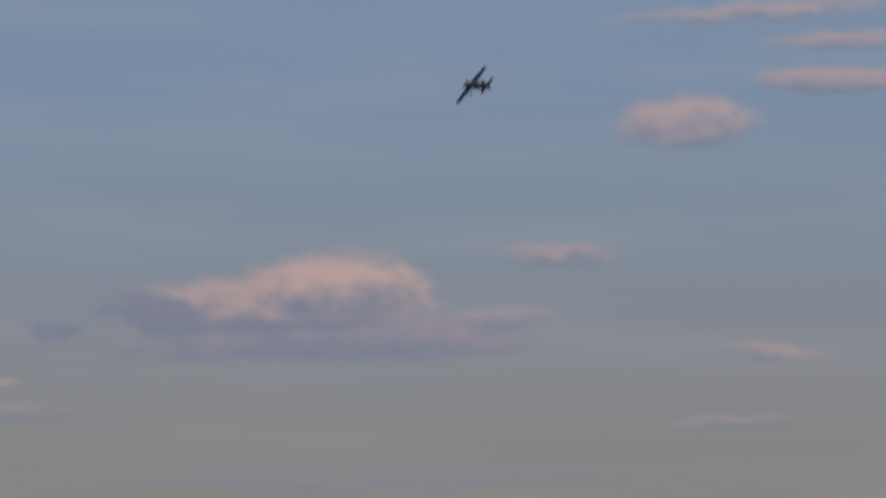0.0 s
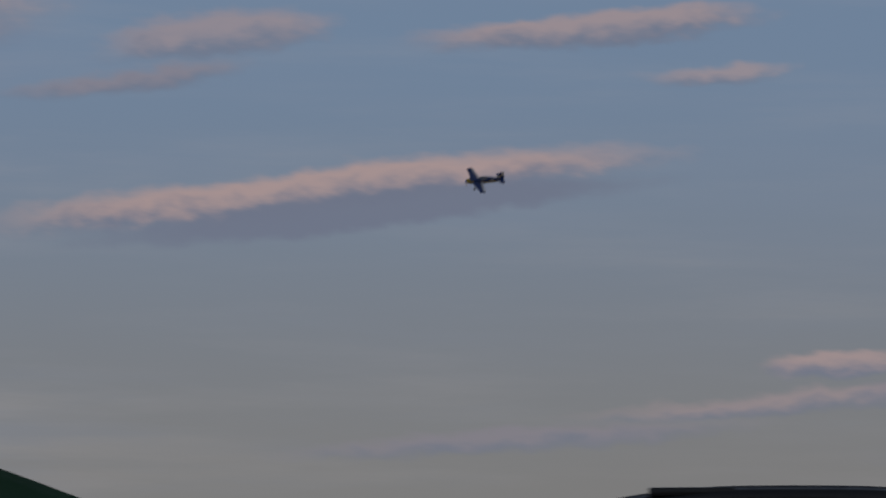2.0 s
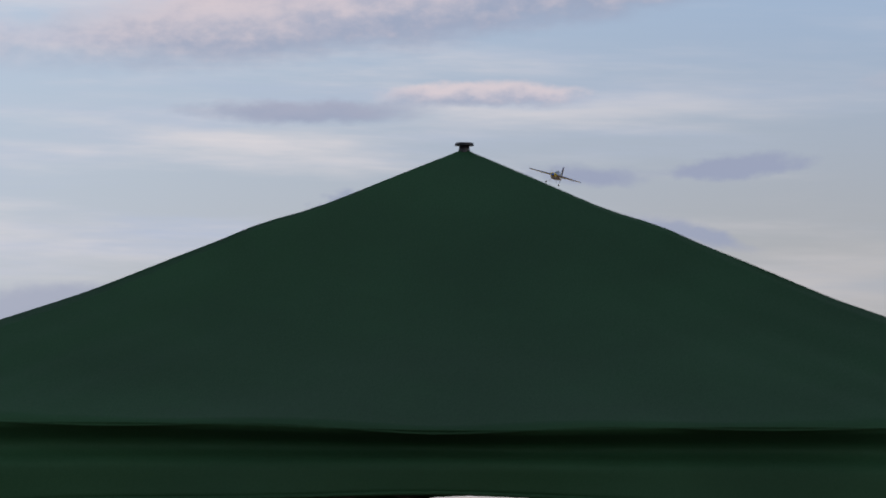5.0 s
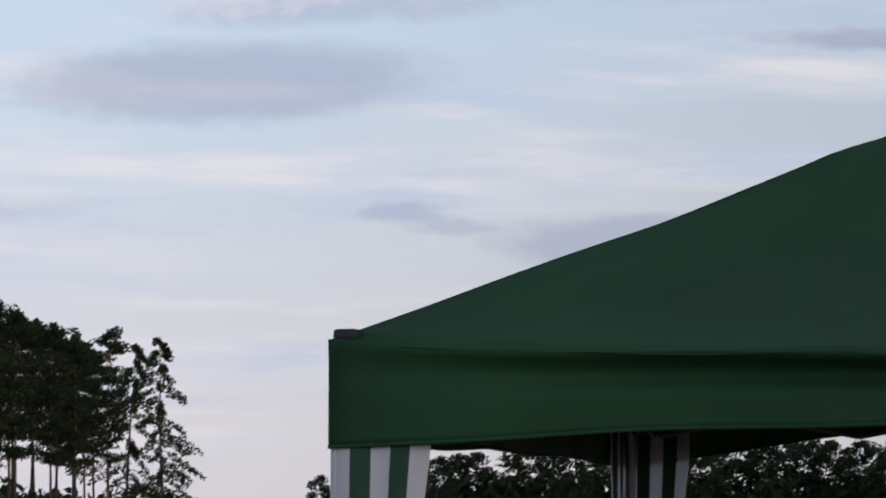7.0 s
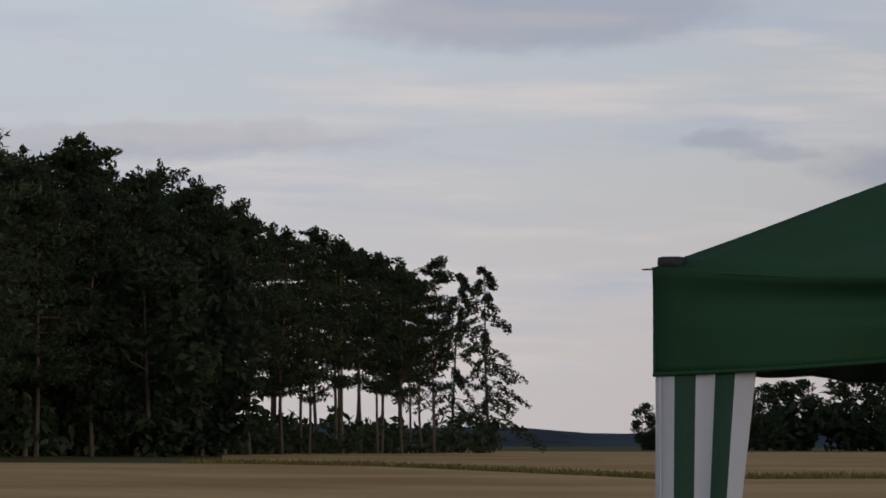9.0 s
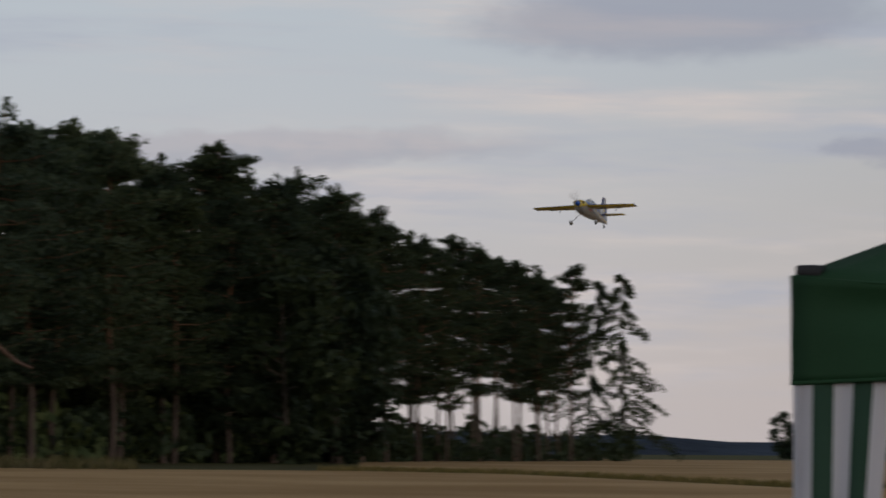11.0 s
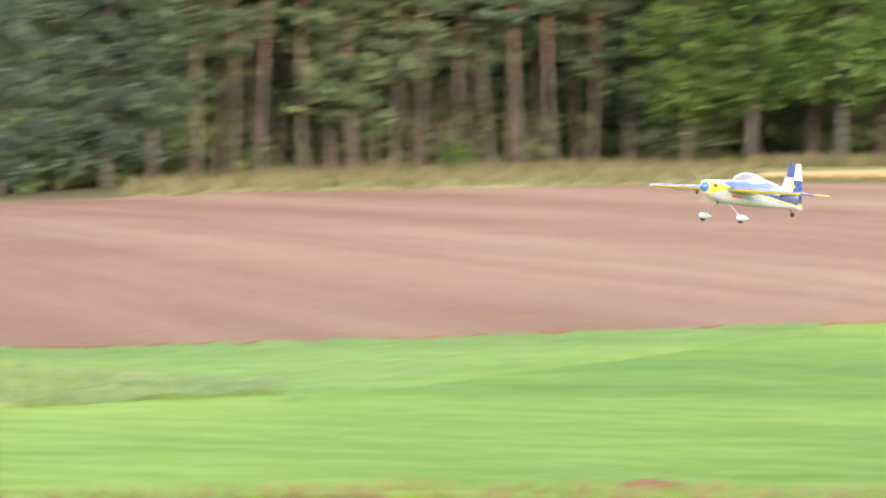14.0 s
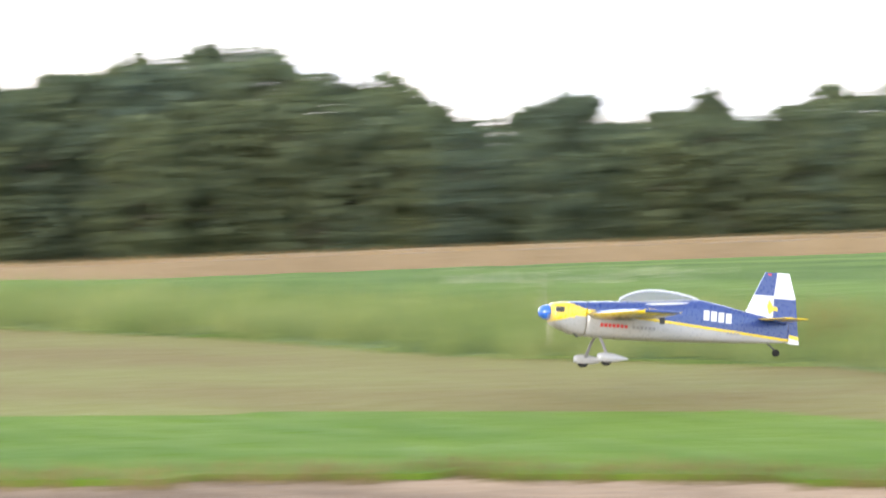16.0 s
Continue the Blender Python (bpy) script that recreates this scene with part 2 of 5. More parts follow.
M = {
    "soil": surface("bare_soil_path", (0.21, 0.145, 0.095), 0.95, 0.3, 0.5, 6.0, 0.6, hue=(0.36, 0.25, 0.16)),
    "earth": furrowed("ploughed_earth", (0.165, 0.086, 0.053), (0.222, 0.135, 0.085)),
    "grass": surface("mown_grass", (0.075, 0.165, 0.016), 0.85, 0.25, 0.16, 2.5, 0.6, hue=(0.135, 0.2, 0.026), stretch=(0.6, 1, 1)),
    "crop": surface("green_crop", (0.078, 0.145, 0.02), 0.85, 0.25, 0.12, 2.0, 0.7, hue=(0.125, 0.19, 0.036)),
    "tall": foliage("tall_seeding_grass", (0.13, 0.185, 0.07), (0.21, 0.25, 0.115), 0.35),
    "tallbase": surface("tall_grass_base", (0.1, 0.16, 0.04), 0.9, 0.3, 0.3, 3.0, 0.6, hue=(0.18, 0.2, 0.085)),
    "dry": surface("dry_cut_grass", (0.23, 0.18, 0.07), 0.9, 0.25, 0.25, 4.0, 0.5, hue=(0.2, 0.2, 0.065)),
    "wheat": surface("ripe_wheat", (0.465, 0.283, 0.122), 0.9, 0.2, 0.06, 3.0, 0.6, hue=(0.545, 0.36, 0.175)),
    "tan": surface("standing_wheat", (0.225, 0.165, 0.105), 0.9, 0.2, 0.06, 3.0, 0.6, hue=(0.29, 0.215, 0.14)),
    "ears": foliage("wheat_ears", (0.21, 0.14, 0.08), (0.3, 0.21, 0.125), 0.25),
    "verge": foliage("verge_grass", (0.135, 0.115, 0.045), (0.225, 0.17, 0.085), 0.35),
    "flower": foliage("pale_flowers", (0.3, 0.32, 0.24), (0.45, 0.45, 0.38), 0.3),
    "far": surface("far_ground", (0.13, 0.105, 0.05), 0.9, 0.25, 0.01, 0.2, 0.3, hue=(0.085, 0.1, 0.035)),
    # distance haze is put into the ridge's colour as a dark blue
    "hill": surface("haze_blue_hill", (0.045, 0.062, 0.085), 0.95, 0.3, 0.01, 0.08, 0.5),
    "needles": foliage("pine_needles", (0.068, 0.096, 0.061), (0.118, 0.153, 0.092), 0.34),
    # needle copy with silhouette shade put into the colour, near black
    "shade_dark_needles": foliage("shade_dark_needles", (0.022, 0.034, 0.021), (0.04, 0.058, 0.034), 0.2),
    # half-dark copy of the pine needles, some shade put into the colour
    "half_shade_needles": foliage("half_shade_pine_needles", (0.044, 0.064, 0.042), (0.078, 0.104, 0.066), 0.3),
    "blue": foliage("blue_green_needles", (0.07, 0.1, 0.072), (0.118, 0.152, 0.106), 0.34),
    "leaves": foliage("broad_leaves", (0.072, 0.122, 0.03), (0.118, 0.17, 0.052), 0.4),
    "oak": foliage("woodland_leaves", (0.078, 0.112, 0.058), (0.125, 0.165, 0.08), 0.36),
    # leaf colour with a bluish tint painted in for aerial haze
    "hazy": foliage("hazy_woodland_leaves", (0.072, 0.098, 0.075), (0.112, 0.142, 0.094), 0.34),
    "pine_bark": bark("pine_bark", (0.115, 0.086, 0.072), (0.185, 0.1, 0.066), 6.0),
    "bark": surface("grey_bark", (0.1, 0.085, 0.07), 0.9, 0.35, 1.2, 9.0, 0.5, stretch=(1, 1, 0.3)),
}

# ---- the lie of the land ----
AZ_NODES = [-180, -20, 4, 10, 16, 23, 30, 35, 40, 45, 50, 60, 73, 100, 180]
R_NODES = [0, 41, 100, 150, 200, 300, 500, 1200, 4700]
Z100 = [0, 0, 0.1, 0.3, 0.33, 0.3, 0.2, 0.08, -0.12, -0.5, -0.95, -1.58, -2.4, -3.0, 0]
Z150 = [0, 0.2, 0.4, 0.55, 0.62, 0.42, 0.24, -0.05, -0.45, -1.05, -1.7, -2.7, -4.0, -5.0, 0]
Z200 = [0.3, 0.4, 0.8, 0.85, 1.05, 0.95, 0.7, -0.4, -1.5, -2.5, -3.0, -5.0, -6.5, -7.0, 0.3]
Z300 = [0.6, 0.7, 1.0, 1.3, 1.4, 1.2, 0.9, -1.0, -5.0, -6.0, -7.0, -9.0, -10.0, -10.0, 0.6]
Z500 = [1.0, 1.0, 1.0, 1.3, 1.4, 1.2, 0.9, -1.0, -5.0, -6.0, -7.0, -8.0, -9.0, -9.0, 1.0]
Z_TABLE = np.array([[0] * 15, [0] * 15, Z100, Z150, Z200, Z300, Z500, [1.3] * 7 + [-2] + [-15] * 6 + [1.3], [1.5] * 7 + [-20] + [-70] * 6 + [1.5]])


def land(az, r):
    """Height of the ground at an azimuth (degrees to the left of north) and a distance."""
    cols = [np.interp(az, AZ_NODES, row) for row in Z_TABLE]
    return float(np.interp(r, R_NODES, cols))


def spot(az, r, lift=0.0):
    a = radians(az)
    return Vector((-math.sin(a) * r, math.cos(a) * r, land(az, r) + lift))


def land_xy(x, y):
    return land(math.degrees(math.atan2(-x, y)), math.hypot(x, y))


def reach(az, drop):
    """Distance at which the ground is seen `drop` degrees below eye level."""
    cols = [np.interp(az, AZ_NODES, row) for row in Z_TABLE]
    rs = np.concatenate([np.arange(8, 80, 0.25), np.arange(80, 520, 1.0), np.arange(520, 4700, 20)])
    down = np.degrees(np.arctan((EYE - np.interp(rs, R_NODES, cols)) / rs))
    k = int(np.argmax(down <= drop))
    return float(rs[k]) if down[k] <= drop else 4700.0


def link_mesh(name, verts, faces, material, parent=None, smooth=False, indices=None):
    me = bpy.data.meshes.new(name)
    me.from_pydata(verts, [], faces)
    for mm in (material if isinstance(material, (list, tuple)) else [material]):
        me.materials.append(mm)
    if indices is not None:
        me.polygons.foreach_set("material_index", indices)
    if smooth:
        me.polygons.foreach_set("use_smooth", [True] * len(me.polygons))
    me.update()
    ob = new(name, me)
    if parent is not None:
        ob.parent = parent
    return ob


def part(name, bm, material, parent, label="", smooth=False):
    me = bpy.data.meshes.new(name)
    bm.to_mesh(me)
    bm.free()
    for mm in (material if isinstance(material, (list, tuple)) else [material]):
        me.materials.append(mm)
    if smooth:
        me.polygons.foreach_set("use_smooth", [True] * len(me.polygons))
    ob = new(name, me)
    ob.parent = parent
    return tagged(ob, label)


def empty(name, m=None):
    e = new(name)
    if m is not None:
        e.matrix_basis = m
    return e


def make_ground():
    azs = sorted(set([float(a) for a in range(-180, -40, 5)] + list(np.arange(-40, 90.1, 0.5)) + [float(a) for a in range(95, 181, 5)]))
    rs = [1, 3, 6, 10, 14, 18, 22, 26, 30, 35, 41, 48, 56, 66, 78, 90, 100, 112, 125, 137, 150, 162, 175, 188, 200, 225, 250, 275, 300, 350, 420, 500, 700, 950, 1200, 2000, 3200, 4700]
    verts, faces = [(0, 0, 0)], []
    azs = azs[:-1]
    for a in azs:
        for r in rs:
            verts.append(tuple(spot(a, r)))
    n, k = len(azs), len(rs)
    for i in range(n):
        j = (i + 1) % n
        faces.append((0, 1 + j * k, 1 + i * k))
        for q in range(k - 1):
            a, b = 1 + i * k + q, 1 + j * k + q
            faces.append((a, b, b + 1, a + 1))
    idx = [0 if len(f) == 3 or (f[0] - 1) % k < 13 else 1 for f in faces]
    ob = link_mesh("ground", verts, faces, [M["soil"], M["far"]], smooth=True, indices=idx)
    return tagged(ob, "bare sandy soil ground running out to far fields", "ground", kind="structure")


def field(name, az0, az1, near, far, lift, material, label, category, rows=10, rough=0.0, skirt=True):
    """A field laid on the ground between two outlines given as drops below eye level (or distances)."""
    n = max(8, int((az1 - az0) / 0.3))
    verts, faces = [], []
    rnd = random.Random(len(name))
    for i in range(n + 1):
        az = az0 + (az1 - az0) * i / n
        r0, r1 = near(az), far(az)
        for q in range(rows + 1):
            u = q / rows
            r = r0 * (r1 / r0) ** u
            up = lift + rough * (rnd.random() - 0.5)
            if q == 0 and not skirt:
                up = 0.0
            verts.append(tuple(spot(az, r, up)))
        if skirt:
            verts.append(tuple(spot(az, r0, -0.02)))
    k = rows + (2 if skirt else 1)
    for i in range(n):
        for q in range(rows):
            a, b = i * k + q, (i + 1) * k + q
            faces.append((a, a + 1, b + 1, b))
        if skirt:
            a, b = i * k, (i + 1) * k
            faces.append((a, b, b + k - 1, a + k - 1))
    ob = link_mesh(name, verts, faces, material, smooth=not skirt)
    return tagged(ob, label, category, kind="structure")


def outline(azs, drops):
    return lambda az: reach(az, float(np.interp(az, azs, drops)))


# outlines of the strips, as degrees below eye level
GOLD_NEAR = outline([-30, 4, 8.5, 10.7, 16, 20.5, 23.5], [1.6, 1.32, 1.04, 0.76, 0.53, 0.42, 0.4])
GOLD_FAR = lambda az: float(np.interp(az, [-30, -5, -2, 0, 2, 4, 9, 16, 23.5], [150, 158, 152, 168, 185, 190, 188, 186, 172]))
EARTH_NEAR = outline([-10, 11.5, 15.3, 21.2, 27.5, 32, 33.7, 35.1, 37.4, 40.5, 43.4, 46.8, 48.2], [1.9, 1.98, 2.15, 2.38, 2.58, 2.68, 2.68, 2.65, 2.45, 2.1, 1.75, 1.5, 1.4])
EARTH_FAR = outline([-10, 4, 8.5, 10.7, 16, 20, 23, 28, 30.6, 33.7, 38.9, 43.7, 48.2], [1.6, 1.45, 1.16, 0.88, 0.64, 0.5, 0.46, 0.5, 0.55, 0.63, 0.77, 0.99, 1.2])
GRASS_FAR = outline([-10, 11.5, 22.5, 29.8, 32.8, 36.7, 40.5, 46, 48, 53.5, 59.3, 63, 73.2, 80], [1.9, 1.98, 2.42, 3.32, 3.45, 3.61, 3.75, 3.95, 4.12, 4.28, 4.4, 4.1, 4.17, 4.2])
SOIL_EDGE = outline([-10, 20, 28.5, 37.9, 43.7, 49.9, 53, 61, 67, 73.2, 80], [5.2, 4.9, 4.76, 4.83, 4.87, 4.91, 5.05, 5.05, 4.96, 5.07, 5.2])
TALL_NEAR = outline([28, 30.5, 32.9, 36.7, 40.5, 43.8, 49.9, 53.9, 59.3, 61.7, 67.1, 70.2, 73.2, 80], [3.27, 3.35, 3.45, 3.61, 3.75, 3.85, 4.0, 4.06, 3.86, 3.53, 3.39, 3.12, 2.99, 2.8])
TALL_FAR = outline([28, 29.7, 35, 38.4, 43.8, 50, 55, 60, 66, 73, 80], [3.24, 3.2, 2.88, 2.55, 2.7, 2.8, 2.95, 2.9, 2.8, 2.65, 2.5])
CROP_NEAR = lambda az: GRASS_FAR(az) * 0.95 if az < 30 else TALL_FAR(az) * 0.995
WHEAT_NEAR = lambda az: float(np.interp(az, [47.5, 48.5, 50, 80], [112, 104, 100, 100]))
CROP_FAR = lambda az: EARTH_NEAR(az) if az < 48.2 else WHEAT_NEAR(az) * 1.01


def blades(name, count, place, height, width, material, label, category, lean=0.35, seed=1, kind="stuff", bunch=3, grow=None):
    """Loose upright blades in small bunches, one object."""
    rnd = random.Random(seed)
    verts, faces = [], []
    while len(faces) < count:
        az, r = place(rnd)
        base = spot(az, r, -0.02)
        for _ in range(bunch):
            a = rnd.random() * 6.283
            h = height * (0.55 + 0.75 * rnd.random()) * (grow(az) if grow else 1.0)
            w = width * (0.6 + 0.8 * rnd.random())
            p = base + Vector((rnd.gauss(0, width * 1.2), rnd.gauss(0, width * 1.2), 0))
            side = Vector((math.cos(a), math.sin(a), 0)) * w
            tip = p + Vector((rnd.gauss(0, lean * h), rnd.gauss(0, lean * h), h))
            i = len(verts)
            verts += [tuple(p - side), tuple(p + side), tuple(tip)]
            faces.append((i, i + 1, i + 2))
    return tagged(link_mesh(name, verts, faces, material), label, category, kind=kind)


def between(az0, az1, near, far):
    def place(rnd):
        az = az0 + (az1 - az0) * rnd.random()
        r0, r1 = near(az), far(az)
        return az, r0 + (r1 - r0) * rnd.random()
    return place


def make_fields():
    field("golden_field", -30, 23.5, GOLD_NEAR, GOLD_FAR, 0.1, M["wheat"], "ripe golden grain field before the pine wood", "field", 12)
    field("far_golden_field", -30, 4, lambda a: GOLD_FAR(a) + 8, lambda a: 480, 0.05, M["wheat"], "dull golden field behind a green hedge strip", "field", 12, skirt=False)
    field("ploughed_field", -10, 48.2, EARTH_NEAR, EARTH_FAR, 0.05, M["earth"], "bare reddish-brown ploughed field", "field", 26, 0.05)
    field("mown_strip", -10, 80, SOIL_EDGE, GRASS_FAR, 0.03, M["grass"], "short bright green mown landing strip", "lawn", 12)
    field("green_crop_field", 22.6, 80, CROP_NEAR, CROP_FAR, 0.05, M["crop"], "green low crop field below the wheat", "field", 14, 0.03, skirt=False)
    field("tall_grass_bed", 29.9, 80, TALL_NEAR, TALL_FAR, 0.06, M["tallbase"], "base of uncut seeding grass", "grass", 8, 0.05)
    field("dry_strip", 46, 80, GRASS_FAR, TALL_NEAR, 0.04, M["dry"], "strip of dry yellowish cut grass", "lawn", 4, skirt=False)
    field("wheat_field", 47.5, 80, WHEAT_NEAR, lambda a: WHEAT_NEAR(a) + 28, 0.42, M["tan"], "dense tan standing wheat field", "field", 10, 0.05)
    field("woodland_verge", 9, 32, lambda a: GOLD_FAR(a) if a < 23.5 else EARTH_FAR(a) * 1.01, lambda a: 205, 0.06, M["dry"], "rough dry grass verge along the wood", "grass", 4)
    blades("tall_grass", 26000, between(29.9, 79, TALL_NEAR, TALL_FAR), 0.3, 0.018, M["tall"], "pale green uncut seeding grass", "grass", seed=3, grow=lambda a: float(np.interp(a, [28, 31, 35, 40], [0.08, 0.25, 0.6, 1.0])))
    blades("brown_stalks", 1500, lambda q: (lambda a: (a, TALL_NEAR(a) + (TALL_FAR(a) - TALL_NEAR(a)) * q.uniform(0.25, 0.7)))(q.choice((41.5, 44.0, 47.2, 49.6, 51.6, 53.8, 55.2, 58.5, 62.0)) + q.gauss(0, 0.35)), 0.3, 0.02, M["verge"], "brownish seed stalks among the uncut grass", "weeds", seed=12)
    blades("dry_weeds", 1100, lambda q: (lambda a: (a, EARTH_NEAR(a) * q.uniform(0.97, 1.02)))(q.choice((q.gauss(44.4, 0.5), q.gauss(45.6, 0.3)))), 0.2, 0.05, M["verge"], "dry brownish weeds between crop and ploughed field", "weeds", seed=8)
    blades("straw_tufts", 900, lambda q: (q.gauss(47.5, 0.35), q.uniform(98, 108)), 0.4, 0.05, M["ears"], "pale straw tufts at the wheat field's corner", "straw", seed=9)
    blades("wheat_stalks", 24000, between(47.6, 79, WHEAT_NEAR, lambda a: WHEAT_NEAR(a) + 9), 0.52, 0.03, M["ears"], "tan ripe wheat stalks and ears", "wheat", 0.15, seed=4)
    blades("verge_grass", 9000, between(4, 24, GOLD_NEAR, lambda a: GOLD_NEAR(a) - 2.5), 0.2, 0.04, M["verge"], "green grassy bank between grain and ploughed earth", "grass", seed=5)
    blades("wood_edge_grass", 9000, between(7, 32, lambda a: 186 if a < 23.5 else EARTH_FAR(a), lambda a: 201), 0.6, 0.07, M["verge"], "rough grass along the wood's edge", "grass", seed=6)
    def flowers(rnd):
        az = rnd.choice((43.5, 45.2, 46.8, 49.5, 53, 57.5, 60.2, 64.5, 66.5)) + rnd.gauss(0, 0.5)
        return az, reach(az, 1.98 + 0.012 * (az - 43) + rnd.gauss(0, 0.09))
    blades("white_flowers", 1000, flowers, 0.13, 0.022, M["flower"], "pale flowering weeds in the green crop", "flowers", seed=8)
    blades("soil_edge_grass", 6000, between(20, 79, lambda a: SOIL_EDGE(a) - 0.25, lambda a: SOIL_EDGE(a) + 0.5), 0.1, 0.012, M["verge"], "ragged grass at the edge of the bare soil", "grass", seed=9)
    blades("straw_bits", 500, lambda rnd: (11 + 34 * rnd.random(), 44 + 60 * rnd.random() ** 2), 0.05, 0.06, M["ears"], "pale straw bits on the ploughed earth", "straw", 3.0, seed=10)
    blades("hedge_strip", 9000, between(-16, 4.5, lambda a: GOLD_FAR(a) + 1, lambda a: GOLD_FAR(a) + 9), 0.28, 0.07, M["verge"], "dark green weedy strip between golden fields", "hedge", seed=7)


def make_heap():
    """A small mound of loose earth at the edge of the strip."""
    rnd = random.Random(3)
    base = spot(24.9, 20.4)
    verts, faces = [], []
    n, k = 20, 7
    for j in range(k + 1):
        for i in range(n):
            a, r = 6.2832 * i / n, 0.17 * j / k
            z = 0.06 * (1 - (j / k) ** 1.6) + (rnd.gauss(0, 0.007) if j < k else -0.02)
            verts.append(tuple(base + Vector((1.5 * r * math.cos(a), r * math.sin(a), z))))
    for j in range(k):
        for i in range(n):
            a, b = j * n + i, j * n + (i + 1) % n
            faces.append((a, b, b + n, a + n))
    tagged(link_mesh("soil_mound", verts, faces, M["earth"]), "small brown mound of loose earth on the mown grass", "mound")


def make_far_hills():
    verts, faces = [], []
    n = 120
    for i in range(n + 1):
        az = -40 + 60 * i / n
        top = 2600 * math.tan(radians(0.23 + 0.05 * math.sin(az * 0.9) + 0.03 * math.sin(az * 2.3 + 1) + 0.015 * math.sin(az * 11)))
        for r, z in ((2500, 0.5), (2600, top + EYE), (3100, top + EYE - 2)):
            a = radians(az)
            verts.append((-math.sin(a) * r, math.cos(a) * r, z))
    for i in range(n):
        for q in (0, 1):
            faces.append((i * 3 + q, i * 3 + q + 1, i * 3 + q + 4, i * 3 + q + 3))
    tagged(link_mesh("wooded_hill", verts, faces, M["hill"]), "wooded ridge on the horizon, haze blue put into its colour", "hill", kind="structure")


# ---- trees ----
def tube(verts, faces, path, radii, sides=6):
    """A tapered tube along a path, added to verts and faces."""
    base = len(verts)
    for k, (p, r) in enumerate(zip(path, radii)):
        d = (path[min(k + 1, len(path) - 1)] - path[max(k - 1, 0)]).normalized()
        u = d.orthogonal().normalized()
        v = d.cross(u)
        for s in range(sides):
            a = 6.28318 * s / sides
            verts.append(tuple(p + u * (math.cos(a) * r) + v * (math.sin(a) * r)))
    for k in range(len(path) - 1):
        for s in range(sides):
            a, b = base + k * sides + s, base + k * sides + (s + 1) % sides
            faces.append((a, b, b + sides, a + sides))


def tuft(verts, faces, rnd, c, rx, rz, count, size, droop=0.0, slim=0.45):
    """A clump of small leaf or needle blades in a flattened ellipsoid."""
    for _ in range(count):
        while True:
            q = Vector((rnd.uniform(-1, 1), rnd.uniform(-1, 1), rnd.uniform(-1, 1)))
            if q.length_squared < 1:
                break
        q = q * (0.55 + 0.45 * rnd.random()) if q.length < 0.6 else q
        p = c + Vector((q.x * rx, q.y * rx, q.z * rz - droop * (q.x * q.x + q.y * q.y) * rx))
        n = Vector((rnd.gauss(0, 1), rnd.gauss(0, 1), rnd.gauss(0.5, 0.8))).normalized()
        u = n.orthogonal().normalized()
        u.rotate(Matrix.Rotation(rnd.random() * 6.28, 3, n))
        v = n.cross(u)
        s = size * (0.6 + 0.8 * rnd.random())
        i = len(verts)
        verts += [tuple(p - u * s), tuple(p + v * s * slim), tuple(p + u * s), tuple(p - v * s * slim)]
        faces.append((i, i + 1, i + 2, i + 3))


